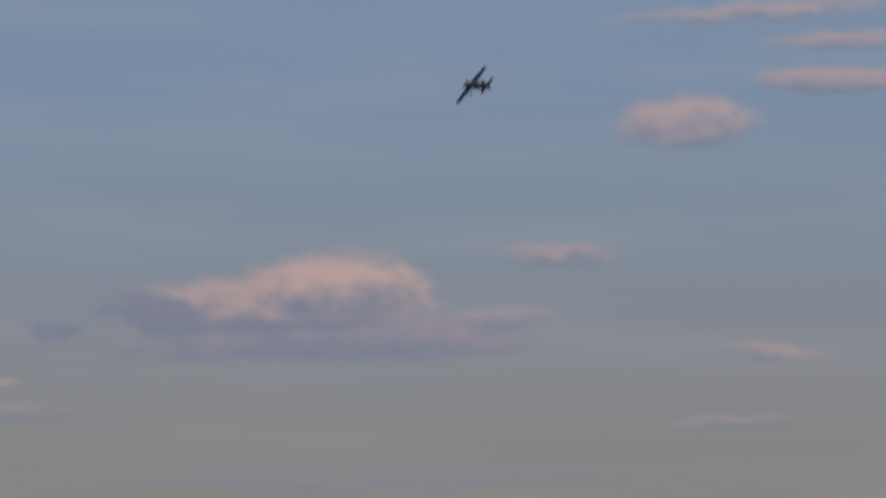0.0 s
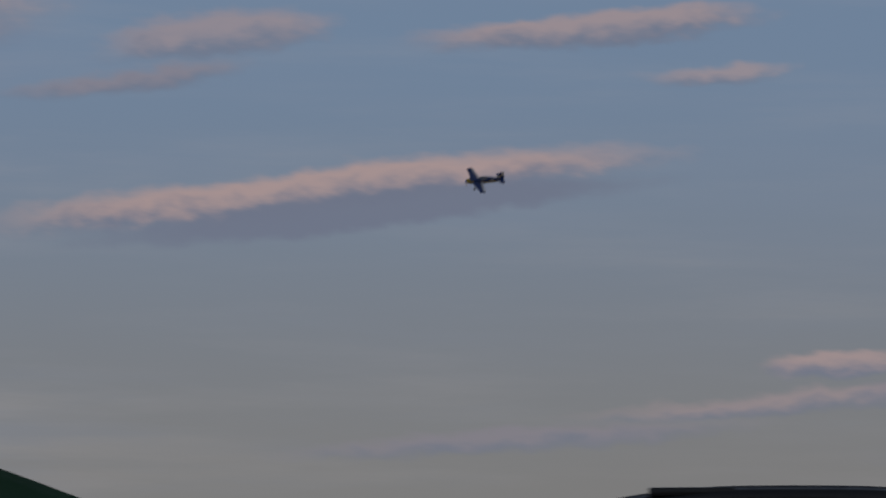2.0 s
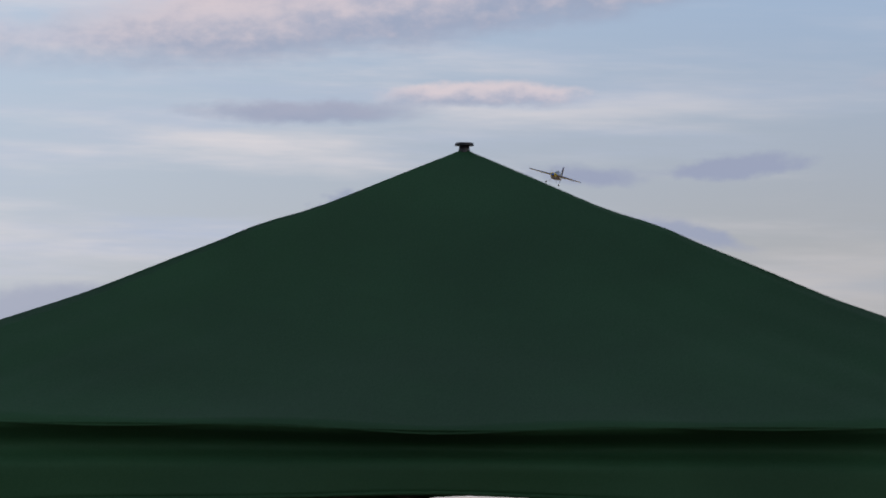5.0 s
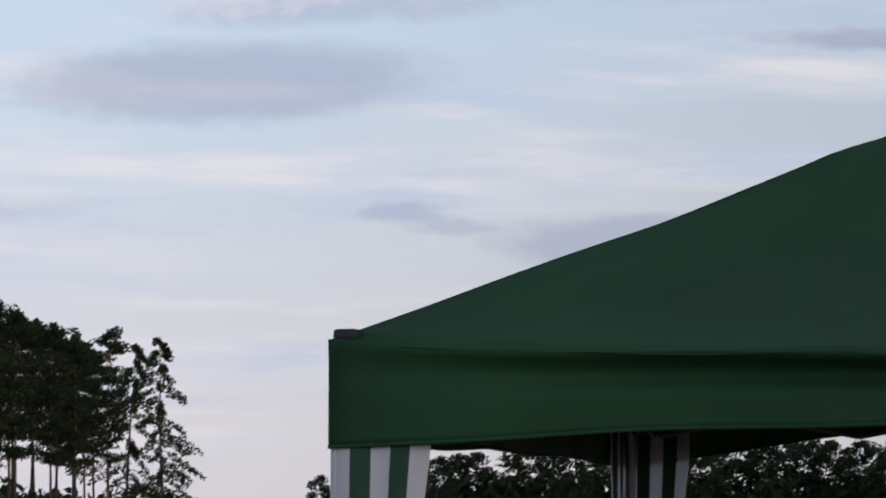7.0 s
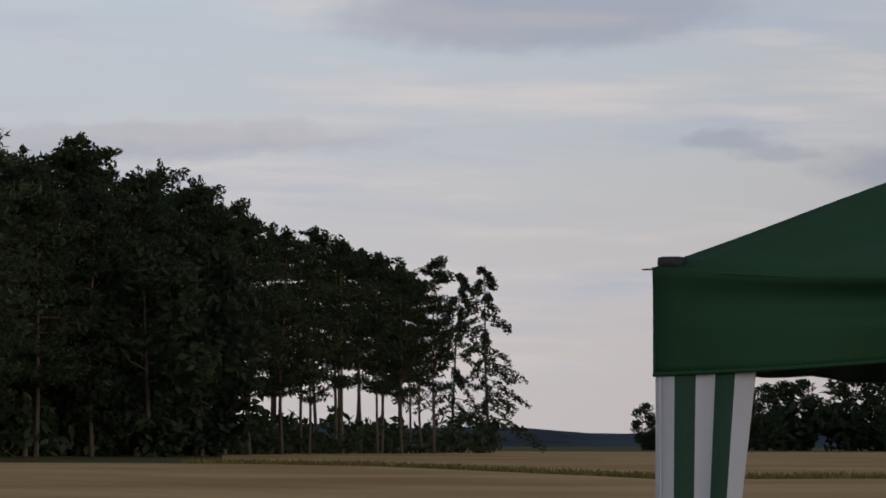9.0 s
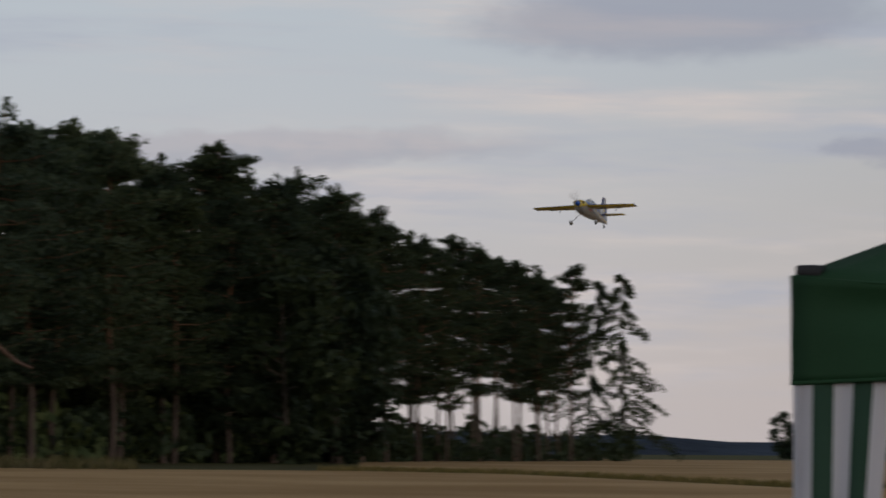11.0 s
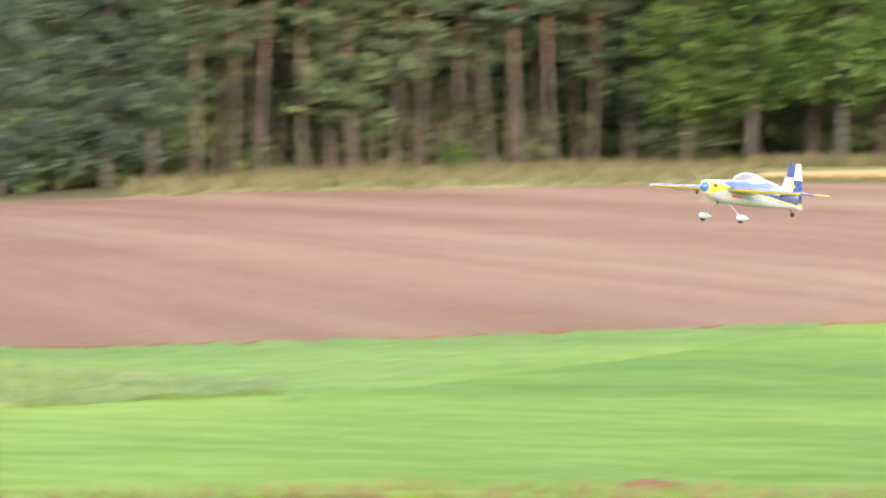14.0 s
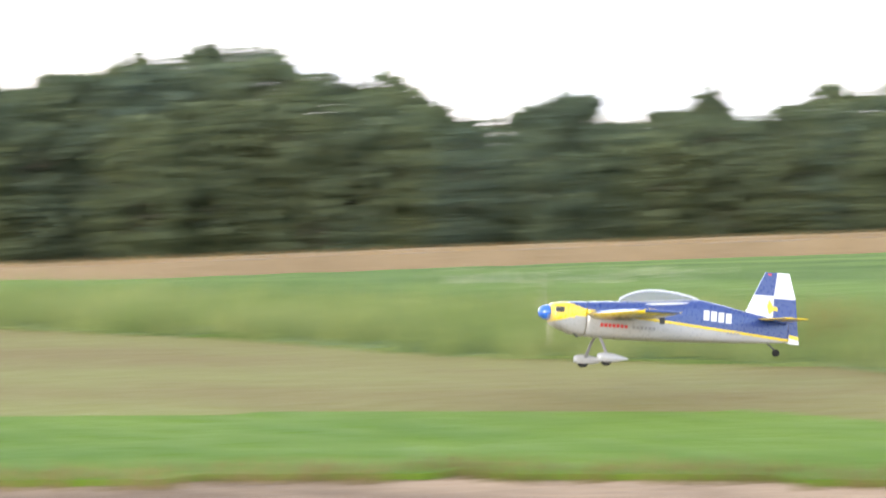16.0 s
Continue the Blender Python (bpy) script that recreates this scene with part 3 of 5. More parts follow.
def make_conifer(name, seed, height, crown0, rmax, whorls, arms, tufts, per, size, leaf, bark_mat, label, kind="pine", thick=0.2, lean=0.015, limbs=True):
    """A conifer: whorls of branches that carry flat pads of needles along their outer part, and a leader."""
    rnd = random.Random(seed)
    tree = empty(name)
    bend = Vector((rnd.gauss(0, lean), rnd.gauss(0, lean), 0))

    def axis(h):
        return Vector((bend.x * h + 0.14 * math.sin(h * 0.45 + seed), bend.y * h + 0.12 * math.sin(h * 0.37 + seed * 2), h))

    tv, tf, cv, cf = [], [], [], []
    steps = 14
    tube(tv, tf, [axis(height * 0.98 * k / steps - (0.4 if k == 0 else 0)) for k in range(steps + 1)],
         [thick * (1.3 if k == 0 else 1.0) * (1 - 0.88 * k / steps) for k in range(steps + 1)], 8)
    for w in range(whorls):
        u = (w + 0.5 * rnd.random()) / whorls
        h0 = height * (crown0 + (0.97 - crown0) * u)
        env = float(np.interp(u, [0, 0.3, 0.7, 0.9, 1], [0.7, 1, 0.88, 0.6, 0.28]) if kind == "pine" else np.interp(u, [0, 0.12, 1], [0.8, 1, 0.07]))
        a0 = rnd.random() * 6.283
        for k in range(arms):
            if rnd.random() < 0.1:
                continue
            h = min(height * 0.97, h0 + rnd.gauss(0, 0.35))
            a = a0 + 6.283 * k / arms + rnd.gauss(0, 0.3)
            ln = rmax * env * rnd.uniform(0.55, 1.12)
            rise = ln * (rnd.uniform(0.0, 0.35) if kind == "pine" else rnd.uniform(-0.32, -0.08))
            root = axis(h)
            tip = root + Vector((math.cos(a) * ln, math.sin(a) * ln, rise))
            mid = root.lerp(tip, 0.5) + Vector((0, 0, -0.06 * ln))
            if limbs:
                tube(tv, tf, [root, mid, tip], [0.05, 0.035, 0.012], 4)
            for q in range(tufts):
                s = 1 - 0.62 * q / max(1, tufts - 1) if tufts > 1 else 0.8
                c = root.lerp(mid, s * 2) if s < 0.5 else mid.lerp(tip, s * 2 - 1)
                rx = (0.27 * ln + 0.36) * rnd.uniform(0.75, 1.25)
                flat = rnd.uniform(0.26, 0.48) if kind == "pine" else rnd.uniform(0.42, 0.7)
                tuft(cv, cf, rnd, c + Vector((0, 0, 0.1)), rx, rx * flat, per, size, 0.1, 0.3)
    if kind == "pine":
        # a rounded, uneven head of several upright shoots
        for k in range(9):
            a, d = k * 0.9 + rnd.random(), rmax * 0.4 * math.sqrt(k / 9)
            h = height * (1.0 - 0.1 * k / 9 - 0.03 * rnd.random())
            tuft(cv, cf, rnd, axis(h) + Vector((math.cos(a) * d, math.sin(a) * d, 0)), 0.3 + 0.055 * k, rnd.uniform(0.35, 0.65), per, size * 0.8)
    else:
        for k in range(5):
            tuft(cv, cf, rnd, axis(height * (0.93 + 0.018 * k)) + Vector((rnd.gauss(0, 0.12), rnd.gauss(0, 0.12), 0)), 0.55 - 0.1 * k, 0.5, per, size * 0.8)
    link_mesh("trunk", tv, tf, bark_mat, tree, True)
    link_mesh("crown", cv, cf, leaf, tree)
    return tagged(tree, label, "tree")


def make_tree(name, seed, height, crown0, rmax, clumps, per, size, leaf, bark_mat, label, profile="round", flat=0.45, lean=0.02, limbs=16, thick=0.17, category="tree"):
    rnd = random.Random(seed)
    tree = empty(name)
    bend = Vector((rnd.gauss(0, lean), rnd.gauss(0, lean), 0))

    def axis(h):
        return Vector((bend.x * h + 0.12 * math.sin(h * 0.5 + seed), bend.y * h + 0.1 * math.sin(h * 0.37 + seed * 2), h))

    tv, tf = [], []
    steps = 12
    tube(tv, tf, [axis(height * 0.97 * k / steps - (0.3 if k == 0 else 0)) for k in range(steps + 1)],
         [thick * (1.25 if k == 0 else 1.0) * (1 - 0.85 * k / steps) for k in range(steps + 1)], 8)
    cv, cf = [], []
    for k in range(clumps):
        u = (k + rnd.random()) / clumps
        h = height * (crown0 + (1 - crown0) * u)
        if profile == "round":
            env = math.sqrt(max(0.04, 1 - (2 * u - 0.85) ** 2 * 0.75)) if u < 0.85 else 0.75 * (1 - u) / 0.15 + 0.15
        elif profile == "cone":
            env = (1 - u) ** 0.8 * 0.95 + 0.06
        else:
            env = math.sqrt(max(0.05, 1 - (2 * u - 1) ** 2))
        rr = rmax * env * (0.3 + 0.7 * math.sqrt(rnd.random()))
        a = rnd.random() * 6.283
        c = axis(h) + Vector((math.cos(a) * rr, math.sin(a) * rr, -0.12 * rr if profile == "cone" else 0.0))
        cr = rmax * (0.26 + 0.22 * rnd.random()) * (0.5 + 0.5 * env)
        tuft(cv, cf, rnd, c, cr, cr * flat, per, size, 0.25 if profile == "cone" else 0.0)
        if k % max(1, clumps // limbs) == 0:
            root = axis(max(height * crown0 * 0.85, h - rr * 0.5))
            mid = (root + c) / 2 + Vector((0, 0, -0.1 * rr))
            tube(tv, tf, [root, mid, c], [0.07 * thick / 0.17, 0.05 * thick / 0.17, 0.02], 5)
    link_mesh("trunk", tv, tf, bark_mat, tree, True)
    tagged(link_mesh("crown", cv, cf, leaf, tree), "")
    return tagged(tree, label, category)


def make_larch(seed, height):
    """A thin larch with long drooping boughs that leave gaps."""
    rnd = random.Random(seed)
    tree = empty("larch")
    tv, tf, cv, cf = [], [], [], []
    axis = lambda h: Vector((0.05 * h, 0.2 * math.sin(h * 0.25), h))
    tube(tv, tf, [axis(height * k / 10 - (0.3 if k == 0 else 0)) for k in range(11)], [0.16 * (1 - 0.85 * k / 10) for k in range(11)], 7)
    for k in range(46):
        u = k / 45
        h = height * (0.16 + 0.82 * u)
        a = rnd.random() * 6.283
        ln = (3.6 * (1 - u) ** 0.7 + 0.7) * (0.6 + 0.6 * rnd.random())
        pts = [axis(h) + Vector((math.cos(a), math.sin(a), 0)) * ln * s + Vector((0, 0, -ln * 0.55 * s ** 1.6 + 0.25 * s)) for s in (0, 0.35, 0.7, 1)]
        tube(tv, tf, pts, [0.05, 0.04, 0.025, 0.01], 4)
        for s in np.linspace(0.3, 1, 7):
            i = min(2, int(s * 3))
            c = pts[i].lerp(pts[i + 1], s * 3 - i)
            tuft(cv, cf, rnd, c + Vector((0, 0, -0.15)), 0.34, 0.34, 16, 0.17)
    link_mesh("trunk", tv, tf, M["bark"], tree, True)
    link_mesh("crown", cv, cf, M["shade_dark_needles"], tree)
    return tagged(tree, "thin larch with drooping open boughs, needles darkened for shade", "tree")


def make_wood():
    rnd = random.Random(11)
    pine_label = "tall dark green pine with reddish upper trunk at the wood's edge"
    kinds = {
        "pine": [make_conifer("pine_tree", 10 + k, 18, (0.16, 0.24, 0.3, 0.2)[k], 2.9 + 0.25 * k, 16, 6, 3, 44, 0.21, M["needles"], M["pine_bark"], pine_label) for k in range(4)],
        "dark": [make_conifer("dense_pine_tree", 130 + k, 18, (0.14, 0.2, 0.26)[k], 3.2 + 0.25 * k, 14, 6, 3, 46, 0.21, M["shade_dark_needles"], M["pine_bark"],
                              "dense pine at the wood's end, needles darkened for shade") for k in range(3)],
        "mid": [make_conifer("old_pine_tree", 150 + k, 18, (0.16, 0.24)[k], 3.3 + 0.25 * k, 15, 6, 3, 46, 0.21, M["half_shade_needles"], M["pine_bark"],
                             "broad pine with layered flat boughs, needles half darkened for shade") for k in range(2)],
        "copse": [make_tree("copse_tree", 140 + k, 15, 0.03, 4.6, 50, 60, 0.42, M["shade_dark_needles"], M["bark"],
                            "rounded tree across the grain field, leaves darkened for shade", "ball", 0.7, thick=0.22) for k in range(3)],
        "back": [make_conifer("back_pine_tree", 20 + k, 18, 0.14 + 0.08 * k, 3.2, 14, 6, 2, 15, 0.46, M["needles"], M["pine_bark"],
                              "dark pine standing deeper in the wood", limbs=False) for k in range(3)],
        "thin": [make_conifer("thin_pine_tree", 30 + k, 17, (0.26, 0.44, 0.34)[k], 2.5, 13, 4, 2, 46, 0.21, M["shade_dark_needles"], M["pine_bark"],
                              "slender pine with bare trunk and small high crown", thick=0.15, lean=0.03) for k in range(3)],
        "mast": [make_conifer("mast_pine_tree", 40 + k, 18, (0.26, 0.34, 0.42)[k], 2.3, 13, 4, 2, 42, 0.21, M["needles"], M["pine_bark"],
                              "straight pine with long bare reddish trunk in a dense stand", thick=0.135, lean=0.012) for k in range(3)],
        "spruce": [make_conifer("spruce_tree", 50 + k, 18, 0.1, 2.9, 20, 6, 3, 26, 0.21, M["blue"], M["bark"],
                                "blue-green spruce with branches almost to the ground", "spruce") for k in range(2)],
        "broad": [make_tree("broadleaf_tree", 70 + k, 14, 0.2, 3.4, 90, 60, 0.24, M["leaves"], M["bark"],
                            "bright green broadleaf tree before darker pines", "ball", 0.75, thick=0.2) for k in range(2)],
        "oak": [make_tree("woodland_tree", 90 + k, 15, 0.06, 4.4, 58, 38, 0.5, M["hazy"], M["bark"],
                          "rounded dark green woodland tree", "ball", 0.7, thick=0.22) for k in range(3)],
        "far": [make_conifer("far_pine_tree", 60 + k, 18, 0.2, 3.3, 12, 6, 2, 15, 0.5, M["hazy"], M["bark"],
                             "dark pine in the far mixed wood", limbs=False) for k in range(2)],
        "bush": [make_tree("bush", 120, 2.6, 0.05, 1.5, 26, 45, 0.16, M["leaves"], M["bark"],
                           "light green bush at the wood's edge", "ball", 0.8, limbs=6, thick=0.05, category="bush")],
    }
    larch = make_larch(5, 17)
    old = make_conifer("leaning_pine_tree", 77, 17.5, 0.42, 3.8, 12, 5, 3, 48, 0.2, M["half_shade_needles"], M["pine_bark"], "old leaning pine with thick reddish trunk and long bare limb", thick=0.26)
    ov, of = [], []
    tube(ov, of, [Vector((0, 0, 7.0)), Vector((1.4, -0.3, 6.2)), Vector((2.6, -0.5, 5.5)), Vector((3.4, -0.6, 5.3))], [0.16, 0.13, 0.1, 0.06], 7)
    tube(ov, of, [Vector((0, 0, 6.2)), Vector((-0.8, -0.2, 7.2)), Vector((-1.6, -0.2, 7.6))], [0.13, 0.09, 0.05], 7)
    link_mesh("limb", ov, of, M["pine_bark"], old, True)
    old.matrix_basis = Matrix.Translation(spot(9.62, 203)) @ Matrix.Rotation(radians(9.6), 4, "Z") @ Matrix.Rotation(radians(9), 4, "Y")
    used = set()

    def plant(ob, az, r, scale, group=""):
        m = Matrix.Translation(spot(az, r, 0)) @ Matrix.Rotation(rnd.random() * 6.28, 4, "Z")
        if ob.name not in used:
            used.add(ob.name)
            ob.matrix_basis = m
            t = ob
        else:
            t = copy_thing(ob, m)
        t.scale = (scale * rnd.uniform(0.92, 1.1),) * 2 + (scale,)
        return tagged(t, group=group) if group else t

    # skyline of the near wood: azimuth, elevation of the tree tops
    tops_az = [0.3, 1.8, 2.6, 3.6, 5.4, 6.7, 8.9, 10.7, 12, 13.3, 15, 18.8, 20.5, 24, 30, 39]
    tops_el = [2.45, 2.5, 2.85, 3.2, 3.9, 4.0, 4.55, 4.65, 5.15, 5.1, 5.25, 5.3, 5.2, 5.3, 5.4, 5.3]
    edge = lambda az: float(np.interp(az, [0, 4, 9, 16, 24, 33, 36, 39.5], [370, 275, 208, 204, 204, 195, 175, 168]))

    def fit(ob, az, r, k=1.0):
        want = (EYE + r * math.tan(radians(np.interp(az, tops_az, tops_el)))) - land(az, r)
        tall = 17 if ob.name.startswith("thin") else 18
        return want / tall * k

    for row, (gap, deep) in enumerate(((3.2, 0), (3.1, 7), (4.0, 16), (6.4, 30))):
        az = 1.15 + row * 0.15
        while az < 38.1:
            r = edge(az) + deep + rnd.uniform(-2.0, 2.0)
            # stands further right take the needle copies with shade in their colour
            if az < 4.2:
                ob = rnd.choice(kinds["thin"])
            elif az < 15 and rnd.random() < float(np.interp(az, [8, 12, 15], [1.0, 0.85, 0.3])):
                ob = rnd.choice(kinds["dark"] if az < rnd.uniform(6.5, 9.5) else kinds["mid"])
            elif 31.2 < az < 37 and row < 1:
                ob = rnd.choice(kinds["pine"][:1] + kinds["spruce"])
            elif 24.6 < az < 37:
                ob = rnd.choice(kinds["mast"] if rnd.random() < 0.8 else kinds["back"])
            elif rnd.random() < (0.22 if az < 17 else 0.3) and row < 2:
                ob = rnd.choice(kinds["spruce"])
            else:
                ob = rnd.choice(kinds["pine"] if row < 2 else kinds["back"])
            if row == 0 and 20.3 < az < 24.6 and rnd.random() < 0.6:
                ob = None
            if ob:
                plant(ob, az, r, fit(ob, az, r, rnd.uniform(0.86, 1.06) if row < 2 else rnd.uniform(0.92, 1.03)), "trees of the pine wood")
            az += math.degrees(gap * rnd.uniform(0.7, 1.35) / r) * (0.62 if az < 4.2 else 0.5 if 24.6 < az < 31.2 else 0.8 if az > 31 else 1.0)
    for az, r, s in ((21.2, 198, 0.98), (22.3, 197, 1.0), (23.5, 199, 1.05), (24.4, 201, 0.75)):
        plant(kinds["broad"][int(az) % 2], az, r, s, "broadleaf trees at the wood's edge")
    for az, r, s in ((37.75, 165, 0.78), (37.3, 167, 0.9), (36.6, 168, 0.85), (35.8, 171, 0.8), (35.0, 174, 0.7)):
        plant(kinds["oak"][int(az * 3) % 3], az, r, s, "broadleaf trees at the wood's edge")
    for az, r, s in ((4.35, 266, 0.9), (5.0, 252, 0.8)):
        plant(kinds["copse"][int(az) % 3], az, r, s, "broadleaf trees at the wood's edge")
    for az, r, s in ((14.9, 199, 0.75), (27.5, 198, 0.5)):
        plant(kinds["bush"][0], az, r, s)
    larch.matrix_basis = Matrix.Translation(spot(0.36, 372)) @ Matrix.Rotation(2.4, 4, "Z")
    larch.scale = (1.08, 1.08, 0.98)
    l2 = copy_thing(larch, Matrix.Translation(spot(0.88, 374)) @ Matrix.Rotation(0.6, 4, "Z"))
    l2.scale = (0.95, 0.95, 0.95)
    # undergrowth that closes the wood at the ground, with leaf backing behind
    uv, uf = [], []
    for _ in range(1150):
        az = 4.8 + 33 * rnd.random()
        deep = rnd.uniform(5, 40)
        c = spot(az, edge(az) + deep, rnd.uniform(0.3, 1.5 + deep * 0.11))
        tuft(uv, uf, rnd, c, rnd.uniform(1.2, 2.4), rnd.uniform(0.8, 1.6), 28, 0.46)
    for _ in range(950):
        az = 23.5 + 14.3 * rnd.random()
        deep = rnd.uniform(10, 42)
        tuft(uv, uf, rnd, spot(az, edge(az) + deep, rnd.uniform(0.3, 1.0 + deep * 0.13)), rnd.uniform(1.4, 2.4), rnd.uniform(1.0, 1.8), 28, 0.46)
    for _ in range(260):
        az = 31.2 + 6.2 * rnd.random()
        tuft(uv, uf, rnd, spot(az, edge(az) + rnd.uniform(-1, 8), rnd.uniform(0.3, 8.0)), rnd.uniform(0.9, 1.7), rnd.uniform(0.8, 1.4), 34, 0.36)
    # leaf backing up to 12.5 m, added to hide sky between the trees
    for _ in range(1100):
        az = 4.6 + 33 * rnd.random()
        deep = rnd.uniform(34, 46)
        tuft(uv, uf, rnd, spot(az, edge(az) + deep, rnd.uniform(0.5, 12.5)), rnd.uniform(1.8, 2.8), rnd.uniform(1.4, 2.2), 20, 0.85, 0.0, 0.9)
    tagged(link_mesh("undergrowth", uv, uf, M["oak"]), "shrubs and saplings under the pines with added leaf backing behind", "undergrowth", kind="stuff")
    # mixed woods beyond the crest
    fv, ff = [], []
    hv, hf = [], []
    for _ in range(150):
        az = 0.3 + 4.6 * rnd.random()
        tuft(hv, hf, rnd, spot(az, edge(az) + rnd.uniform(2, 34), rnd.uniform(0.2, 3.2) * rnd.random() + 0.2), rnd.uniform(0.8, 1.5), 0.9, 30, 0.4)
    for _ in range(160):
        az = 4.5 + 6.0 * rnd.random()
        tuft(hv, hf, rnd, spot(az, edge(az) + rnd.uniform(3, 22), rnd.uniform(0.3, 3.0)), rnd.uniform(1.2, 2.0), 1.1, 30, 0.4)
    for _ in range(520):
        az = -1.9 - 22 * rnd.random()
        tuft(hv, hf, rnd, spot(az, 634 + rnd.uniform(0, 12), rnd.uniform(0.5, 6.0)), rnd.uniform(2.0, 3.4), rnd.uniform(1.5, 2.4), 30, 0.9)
    tagged(link_mesh("shrub_growth", hv, hf, M["shade_dark_needles"]), "shrubs under the pines and across the grain field, leaves darkened for shade", "undergrowth", kind="stuff")
    t_az = [39, 44, 47, 50, 52.4, 55.8, 59, 62, 64.5, 67, 67.9, 70.5, 73, 78]
    t_el = [1.2, 1.12, 1.28, 0.85, 0.97, 0.5, 0.24, 0.22, 0.08, 0.05, 0.62, 0.72, 0.57, 0.5]
    # leaf backing up to the treetops, added to close the far skyline
    for _ in range(420):
        az = 38.0 + 39 * rnd.random()
        r = 320 + rnd.uniform(0, 8)
        tall = EYE + r * math.tan(radians(np.interp(az, t_az, t_el))) - land(az, r)
        tuft(fv, ff, rnd, spot(az, r, 0.5 + (tall * 0.96 - 2.0) * rnd.random()), rnd.uniform(2.0, 3.2), rnd.uniform(1.4, 2.2), 22, 0.85, 0.0, 0.9)
    for _ in range(1250):
        az = 38.4 + 38.5 * rnd.random()
        r = 288 + rnd.uniform(0, 30)
        tall = EYE + r * math.tan(radians(np.interp(az, t_az, t_el))) - land(az, r)
        tuft(fv, ff, rnd, spot(az, r, 0.5 + (tall * 0.97 - 2.0) * rnd.random() ** 0.8), rnd.uniform(1.8, 3.2), rnd.uniform(1.2, 2.0), 26, 0.5)
    tagged(link_mesh("far_undergrowth", fv, ff, M["hazy"]), "shrubs under the far mixed wood with added leaf backing", "undergrowth", kind="stuff")
    for row, deep in enumerate((0, 9, 20)):
        az = 38.4 + row * 0.3
        while az < 77:
            r = 285 + deep + rnd.uniform(-4, 4)
            want = (EYE + r * math.tan(radians(np.interp(az, t_az, t_el)))) - land(az, r)
            pick = rnd.random()
            if pick < (0.9, 0.68, 0.6)[row]:
                plant(rnd.choice(kinds["oak"]), az, r, want / 15 * (rnd.uniform(0.68, 0.92) if row == 0 else rnd.uniform(0.93, 1.1)), "trees of the far mixed wood")
            else:
                plant(rnd.choice(kinds["far"]), az, r, want / 18 * rnd.uniform(0.92, 1.03), "trees of the far mixed wood")
            az += math.degrees(4.3 * rnd.uniform(0.7, 1.3) / r)
    # clump of trees far across the grain fields
    az = -1.75
    while az > -16:
        r = 640 + rnd.uniform(-12, 12)
        want = (EYE + r * math.tan(radians(np.interp(-az, [1.6, 2.4, 3.4, 5, 6, 8, 10, 12, 24], [0.6, 0.68, 0.92, 0.97, 1.1, 1.13, 1.05, 0.92, 0.85])))) - land(az, r)
        if rnd.random() < 0.72:
            plant(rnd.choice(kinds["copse"]), az, r, want / 15 * rnd.uniform(0.86, 1.06), "trees across the grain field")
        else:
            plant(rnd.choice(kinds["thin"] + kinds["dark"]), az, r, want / 17.5 * rnd.uniform(0.9, 1.08), "trees across the grain field")
        az -= math.degrees(3.4 * rnd.uniform(0.7, 1.3) / r)
    for group in kinds.values():
        for ob in group:
            if ob.name not in used:
                plant(ob, 8, 240, 0.9)

# ---- small mesh tools ----
def box(size, at=(0, 0, 0), bevel=0.0, turn=None):
    bm = bmesh.new()
    bmesh.ops.create_cube(bm, size=1.0, matrix=Matrix.Diagonal((*size, 1)))
    if bevel:
        bmesh.ops.bevel(bm, geom=bm.edges[:], offset=bevel, segments=2, affect="EDGES", profile=0.7)
    m = Matrix.Translation(at) @ (turn if turn else Matrix())
    bm.transform(m)
    return bm


def rod(a, b, r0, r1=None, sides=10):
    a, b = Vector(a), Vector(b)
    bm = bmesh.new()
    d = b - a
    bmesh.ops.create_cone(bm, cap_ends=True, segments=sides, radius1=r0, radius2=r0 if r1 is None else r1, depth=d.length,
                          matrix=Matrix.Translation((a + b) / 2) @ d.to_track_quat("Z", "Y").to_matrix().to_4x4())
    return bm


def grid(nu, nv, place, flip=False):
    """A sheet of nu by nv cells, place(u, v) with u, v in 0..1."""
    bm = bmesh.new()
    vs = [[bm.verts.new(place(i / nu, j / nv)) for j in range(nv + 1)] for i in range(nu + 1)]
    for i in range(nu):
        for j in range(nv):
            q = [vs[i][j], vs[i + 1][j], vs[i + 1][j + 1], vs[i][j + 1]]
            bm.faces.new(q[::-1] if flip else q)
    return bm


def thicken(ob, t):
    m = ob.modifiers.new("thickness", "SOLIDIFY")
    m.thickness, m.offset = t, 0.0
    return ob


def loft(rings, close=True):
    """A skin over rings of equal length."""
    bm = bmesh.new()
    vs = [[bm.verts.new(p) for p in ring] for ring in rings]
    n = len(rings[0])
    for a, b in zip(vs, vs[1:]):
        for i in range(n):
            bm.faces.new((a[i], a[(i + 1) % n], b[(i + 1) % n], b[i]))
    if close:
        bm.faces.new(vs[0][::-1])
        bm.faces.new(vs[-1])
    bmesh.ops.recalc_face_normals(bm, faces=bm.faces[:])
    return bm


# ---- pavilion tent ----
M["canvas"] = surface("green_polyester", (0.017, 0.063, 0.026), 0.7, 0.12, 1.2, 260.0, 0.12, hue=(0.021, 0.077, 0.032))
next(n for n in M["canvas"].node_tree.nodes if n.type == "BSDF_PRINCIPLED").inputs["Specular IOR Level"].default_value = 0.25
